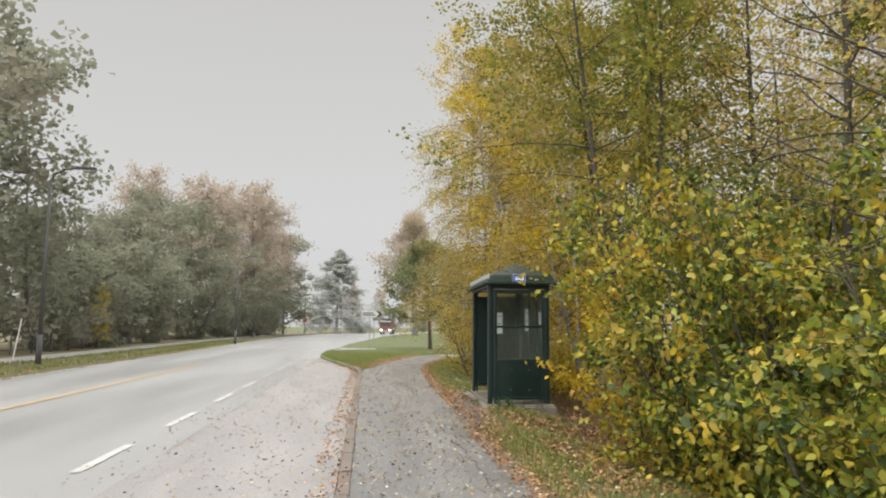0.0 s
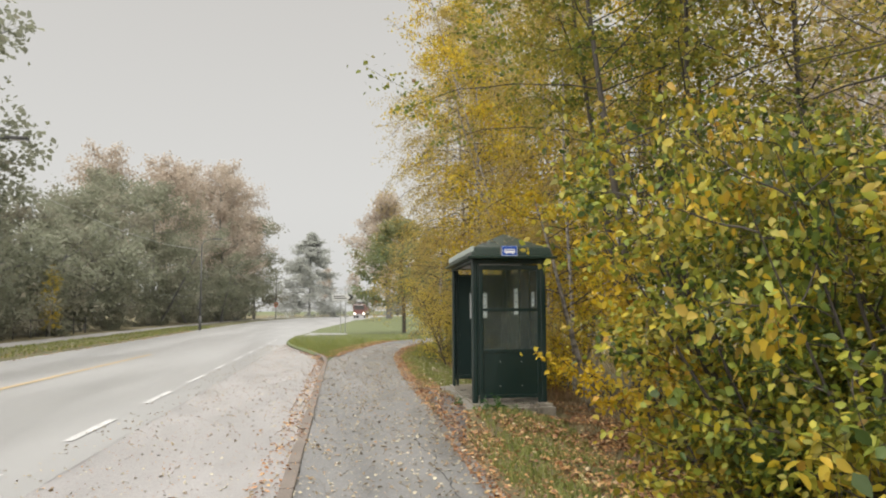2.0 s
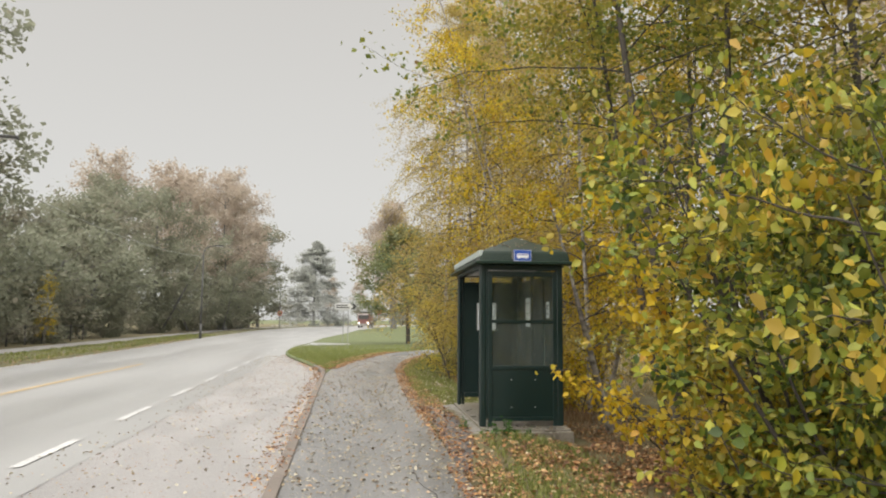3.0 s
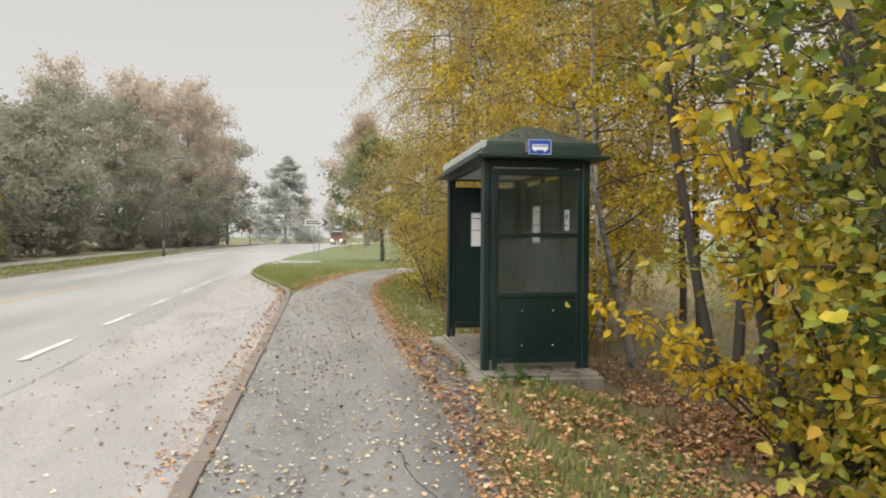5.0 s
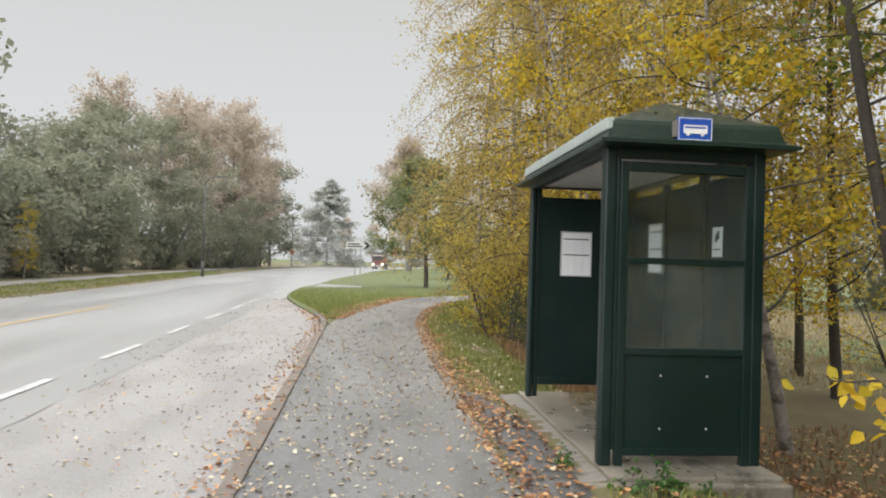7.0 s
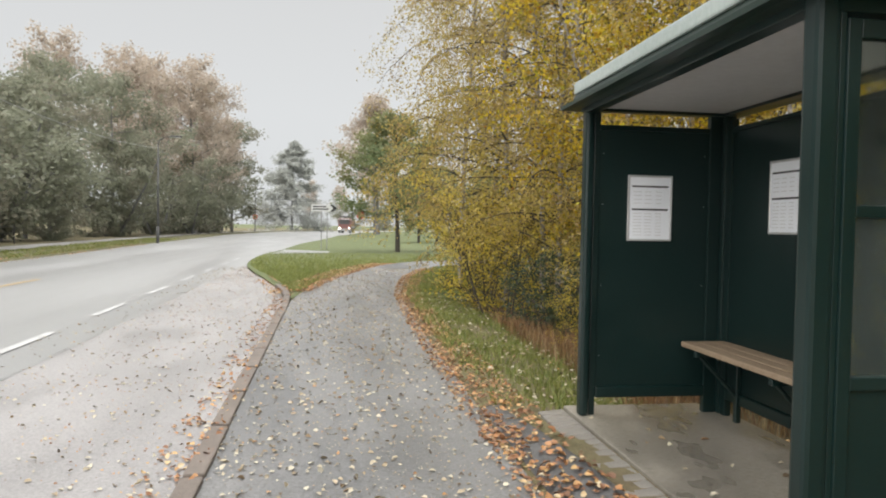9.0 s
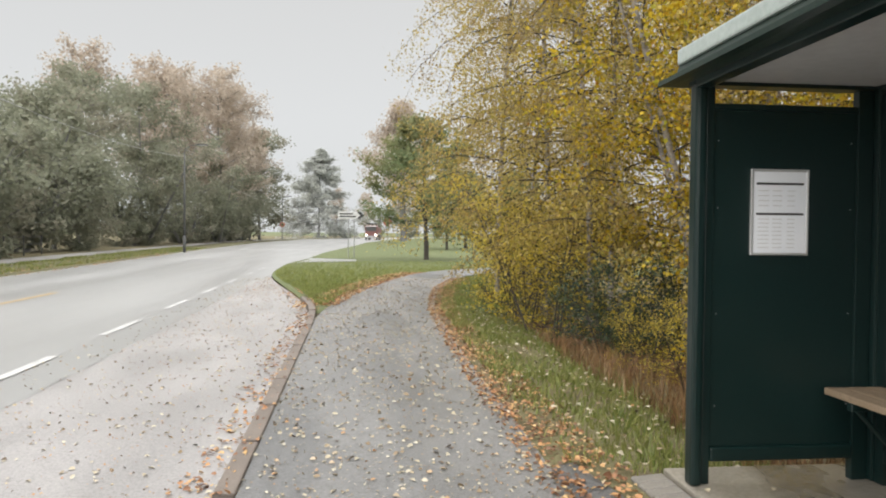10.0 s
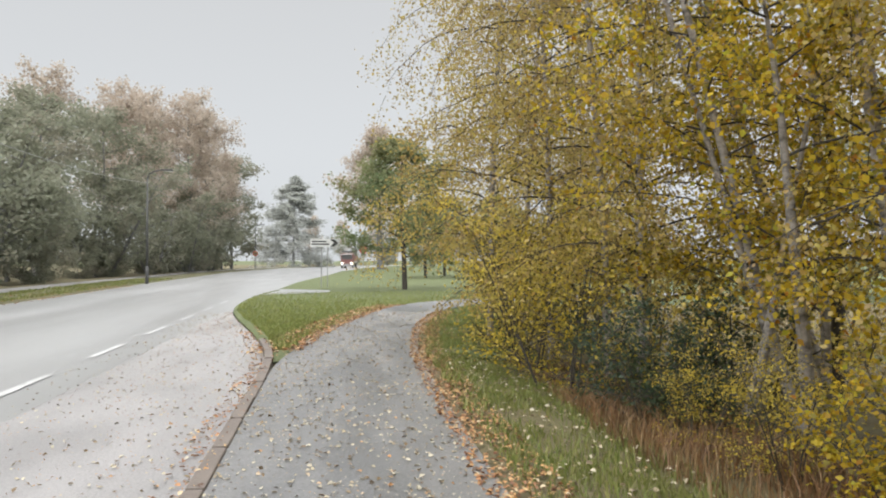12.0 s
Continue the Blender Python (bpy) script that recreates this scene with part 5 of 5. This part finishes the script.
blades("verge_grass", 1, off_apron(off_slab(scatter(1, 30000, 2.5, 25.3, lambda y: pr(y) + 0.12, lambda y: pr(y) + 1.75, verge_z, 1.0, 0.8))), 0.085, 0.010, M_BLADE, "rough green grass on the verge", "grass")
blades("verge_grass", 2, scatter(2, 14000, 25.3, 36, lambda y: pr(y) + 0.15, lambda y: pr(y) + 2.2, lawn_z, 1.0, 0.5), 0.09, 0.012, M_BLADE, "rough green grass beside the curving footpath", "grass")
blades("roadside_grass", 16, scatter(16, 9000, 18, 75, lambda y: edge_x(ROAD_L, y) - 3.1, lambda y: edge_x(ROAD_L, y) - 0.05, lambda x, y: -0.03, 1.0, 0.4), 0.11, 0.035, M_BLADE, "rough wet grass along the far roadside", "grass")
litter("roadside_leaves", 17, scatter(17, 1600, 18, 60, lambda y: edge_x(ROAD_L, y) + 0.35, lambda y: edge_x(ROAD_L, y) - 1.4, lambda x, y: -0.02 if x < edge_x(ROAD_L, y) else -0.09, 1.2, 0.8), 0.07, M_LITTER, "brown fallen leaves along the far road edge")
blades("lawn_grass", 3, scatter(3, 27000, 26.0, 47, lambda y: rr(y) + 0.15, lambda y: max(rr(y) + 0.2, pl(y) - 0.1), lawn_z), 0.07, 0.016, M_BLADE, "short bright green lawn grass", "grass")
blades("dry_stalks", 4, off_slab(scatter(4, 5200, 15.6, 21.6, lambda y: pr(y) + 1.35, lambda y: pr(y) + 3.2, verge_z, 1.0, 0.9)), 0.27, 0.009, M_DRY, "russet dry stalks and bracken beside the verge", "dry grass")
blades("dry_stalks", 9, scatter(15, 2600, 21.4, 25.3, lambda y: pr(y) + 1.4, lambda y: pr(y) + 3.0, verge_z, 1.0, 0.6), 0.13, 0.009, M_DRY, "short brown stalks at the thicket edge", "dry grass")
blades("dry_stalks", 5, off_slab(scatter(5, 7000, 2.5, 15.6, lambda y: pr(y) + 1.7, lambda y: pr(y) + 4.5, verge_z)), 0.09, 0.010, M_DRY, "brown dry stalks under the shrubs", "dry grass")
litter("path_leaves", 6, scatter(6, 5200, 1.5, 34, lambda y: pl(y), pr, path_z, 1.0, 1.1), 0.040, M_LITTER_PALE, "scattered pale fallen leaves on the footpath")
litter("edge_leaves", 7, thin_apron(scatter(7, 10500, 1.5, 34, lambda y: pr(y) - 0.14, lambda y: pr(y) + 0.42, lambda x, y: max(path_z(x, y), verge_z(x, y) + 0.02) if y < 25.3 else max(path_z(x, y), lawn_z(x, y) + 0.02), 1.1, 1.3)), 0.039, M_LITTER, "band of orange-brown fallen leaves along the footpath")
litter("verge_leaves", 8, off_slab(scatter(8, 6000, 1.5, 15.5, lambda y: pr(y) + 0.3, lambda y: pr(y) + 3.8, lambda x, y: verge_z(x, y) + 0.03, 1.0, 1.0)), 0.05, M_LITTER, "brown fallen leaves in the verge grass")
litter("apron_leaves", 13, scatter(13, 420, 10.6, 15.8, lambda y: 1.62, lambda y: 2.04, lambda x, y: max(verge_z(x, y), path_z(x, y)) + 0.016), 0.05, M_LITTER, "fallen leaves on the patched asphalt")
litter("thicket_leaves", 12, off_slab(scatter(12, 5600, 6.5, 13.2, lambda y: pr(y) + 0.7, lambda y: pr(y) + 3.2, lambda x, y: verge_z(x, y) + 0.02, 1.0, 0.3)), 0.06, M_LITTER, "thick carpet of russet leaves beside the shelter")
litter("bay_leaves", 9, scatter(9, 2600, 1.5, 36, rr, lambda y: min(-2.5, rr(y)) - 0.6, lambda x, y: -0.094, 1.5, 0.9), 0.04, M_LITTER_PALE, "scattered fallen leaves on the bus bay")
litter("kerb_leaves", 10, scatter(10, 1700, 1.5, 30, lambda y: rr(y) + 0.12, lambda y: rr(y) - 0.28, lambda x, y: 0.018 if x > rr(y) + 0.02 else -0.088, 1.0, 1.0), 0.045, M_LITTER, "orange-brown leaves gathered along the kerb")
litter("lawn_edge_leaves", 11, scatter(11, 2600, 25.5, 37, lambda y: pl(y) + 0.15, lambda y: pl(y) - 0.7, lambda x, y: max(path_z(x, y), lawn_z(x, y) + 0.03), 1.4), 0.06, M_LITTER, "orange leaves along the lawn edge")

# small green weeds at the foot of the slab, leaves caught on the roof
weed = plant("weed", 91, 0.22, 0.17, 1, 0.004, 12, bushy, 170, 0.052, M_BARK, M_LEAF_WEED, "small leafy green weed at the slab edge", "weed", start=0.1, rise=0.4, droop=0.2, twigs=2, fine=True, spread=0.5, clump=0.02, group="weeds")
first(weed, 2.24, 12.31, 0.0, 0)
for x, y, turn, s in ((2.5, 12.3, 120, 0.8), (2.0, 12.85, 40, 0.5), (2.75, 12.3, 250, 0.45)):
    put(weed, x, y, verge_z(x, y) + 0.01, turn, s)
rng = np.random.default_rng(5)
rp = np.array([(rng.uniform(2.35, 3.3), 0, 0) for _ in range(26)])
rp[:, 1] = rng.uniform(12.75, 13.1, 26)
rp[:, 2] = 2.49 + np.minimum(np.minimum((rp[:, 1] - 12.70) / 0.50, (rp[:, 0] - 2.28) / 0.55), (3.40 - rp[:, 0]) / 0.55) * 0.245
litter("roof_leaves", 31, rp, 0.05, M_LITTER_PALE, "a few pale leaves lying on the shelter roof")
sp = np.c_[np.random.default_rng(6).uniform(2.3, 3.2, 24), np.random.default_rng(7).uniform(12.45, 15.1, 24), np.full(24, SZ)]
litter("slab_leaves", 32, sp, 0.05, M_LITTER_PALE, "a few fallen leaves on the shelter slab")


def crumbs(name, seed, pts, size, mat, label):
    rng = np.random.default_rng(seed)
    v, f = leaves(rng, pts + (0, 0, 0.006), size, aspect=0.8, fold=0.4, fine=False, flat=True)
    return tagged(quads(name, v, f, mat), label, "leaf fragments", kind="stuff")


crumbs("path_fragments", 41, scatter(41, 10000, 1.5, 30, pl, pr, path_z, 1.0, 0.8), 0.018, M_LITTER_PALE, "fine pale leaf fragments on the footpath")
crumbs("bay_fragments", 42, scatter(42, 5000, 1.5, 34, rr, lambda y: min(-2.5, rr(y)), lambda x, y: -0.094, 1.2, 0.8), 0.020, M_LITTER, "fine brown leaf fragments on the bus bay")
litter("pale_verge_leaves", 14, scatter(14, 550, 15.6, 25.2, lambda y: pr(y) + 0.3, lambda y: pr(y) + 1.6, lambda x, y: verge_z(x, y) + 0.05), 0.045, M_LITTER_PALE, "scattered pale leaves lying on the verge grass")
M_TAN = leaf_mat("withered_grass", [(0.0, (0.30, 0.25, 0.14)), (0.5, (0.42, 0.34, 0.20)), (1.0, (0.50, 0.42, 0.26))], trans=0.3)
blades("withered_grass", 51, scatter(51, 12000, 8.0, 34, lambda y: pr(y) + 6.0, lambda y: pr(y) + 16.0, lambda x, y: verge_z(x, y) if y < 25.3 else lawn_z(x, y) + 0.03), 0.14, 0.03, M_TAN, "withered tan grass under the trees", "dry grass")
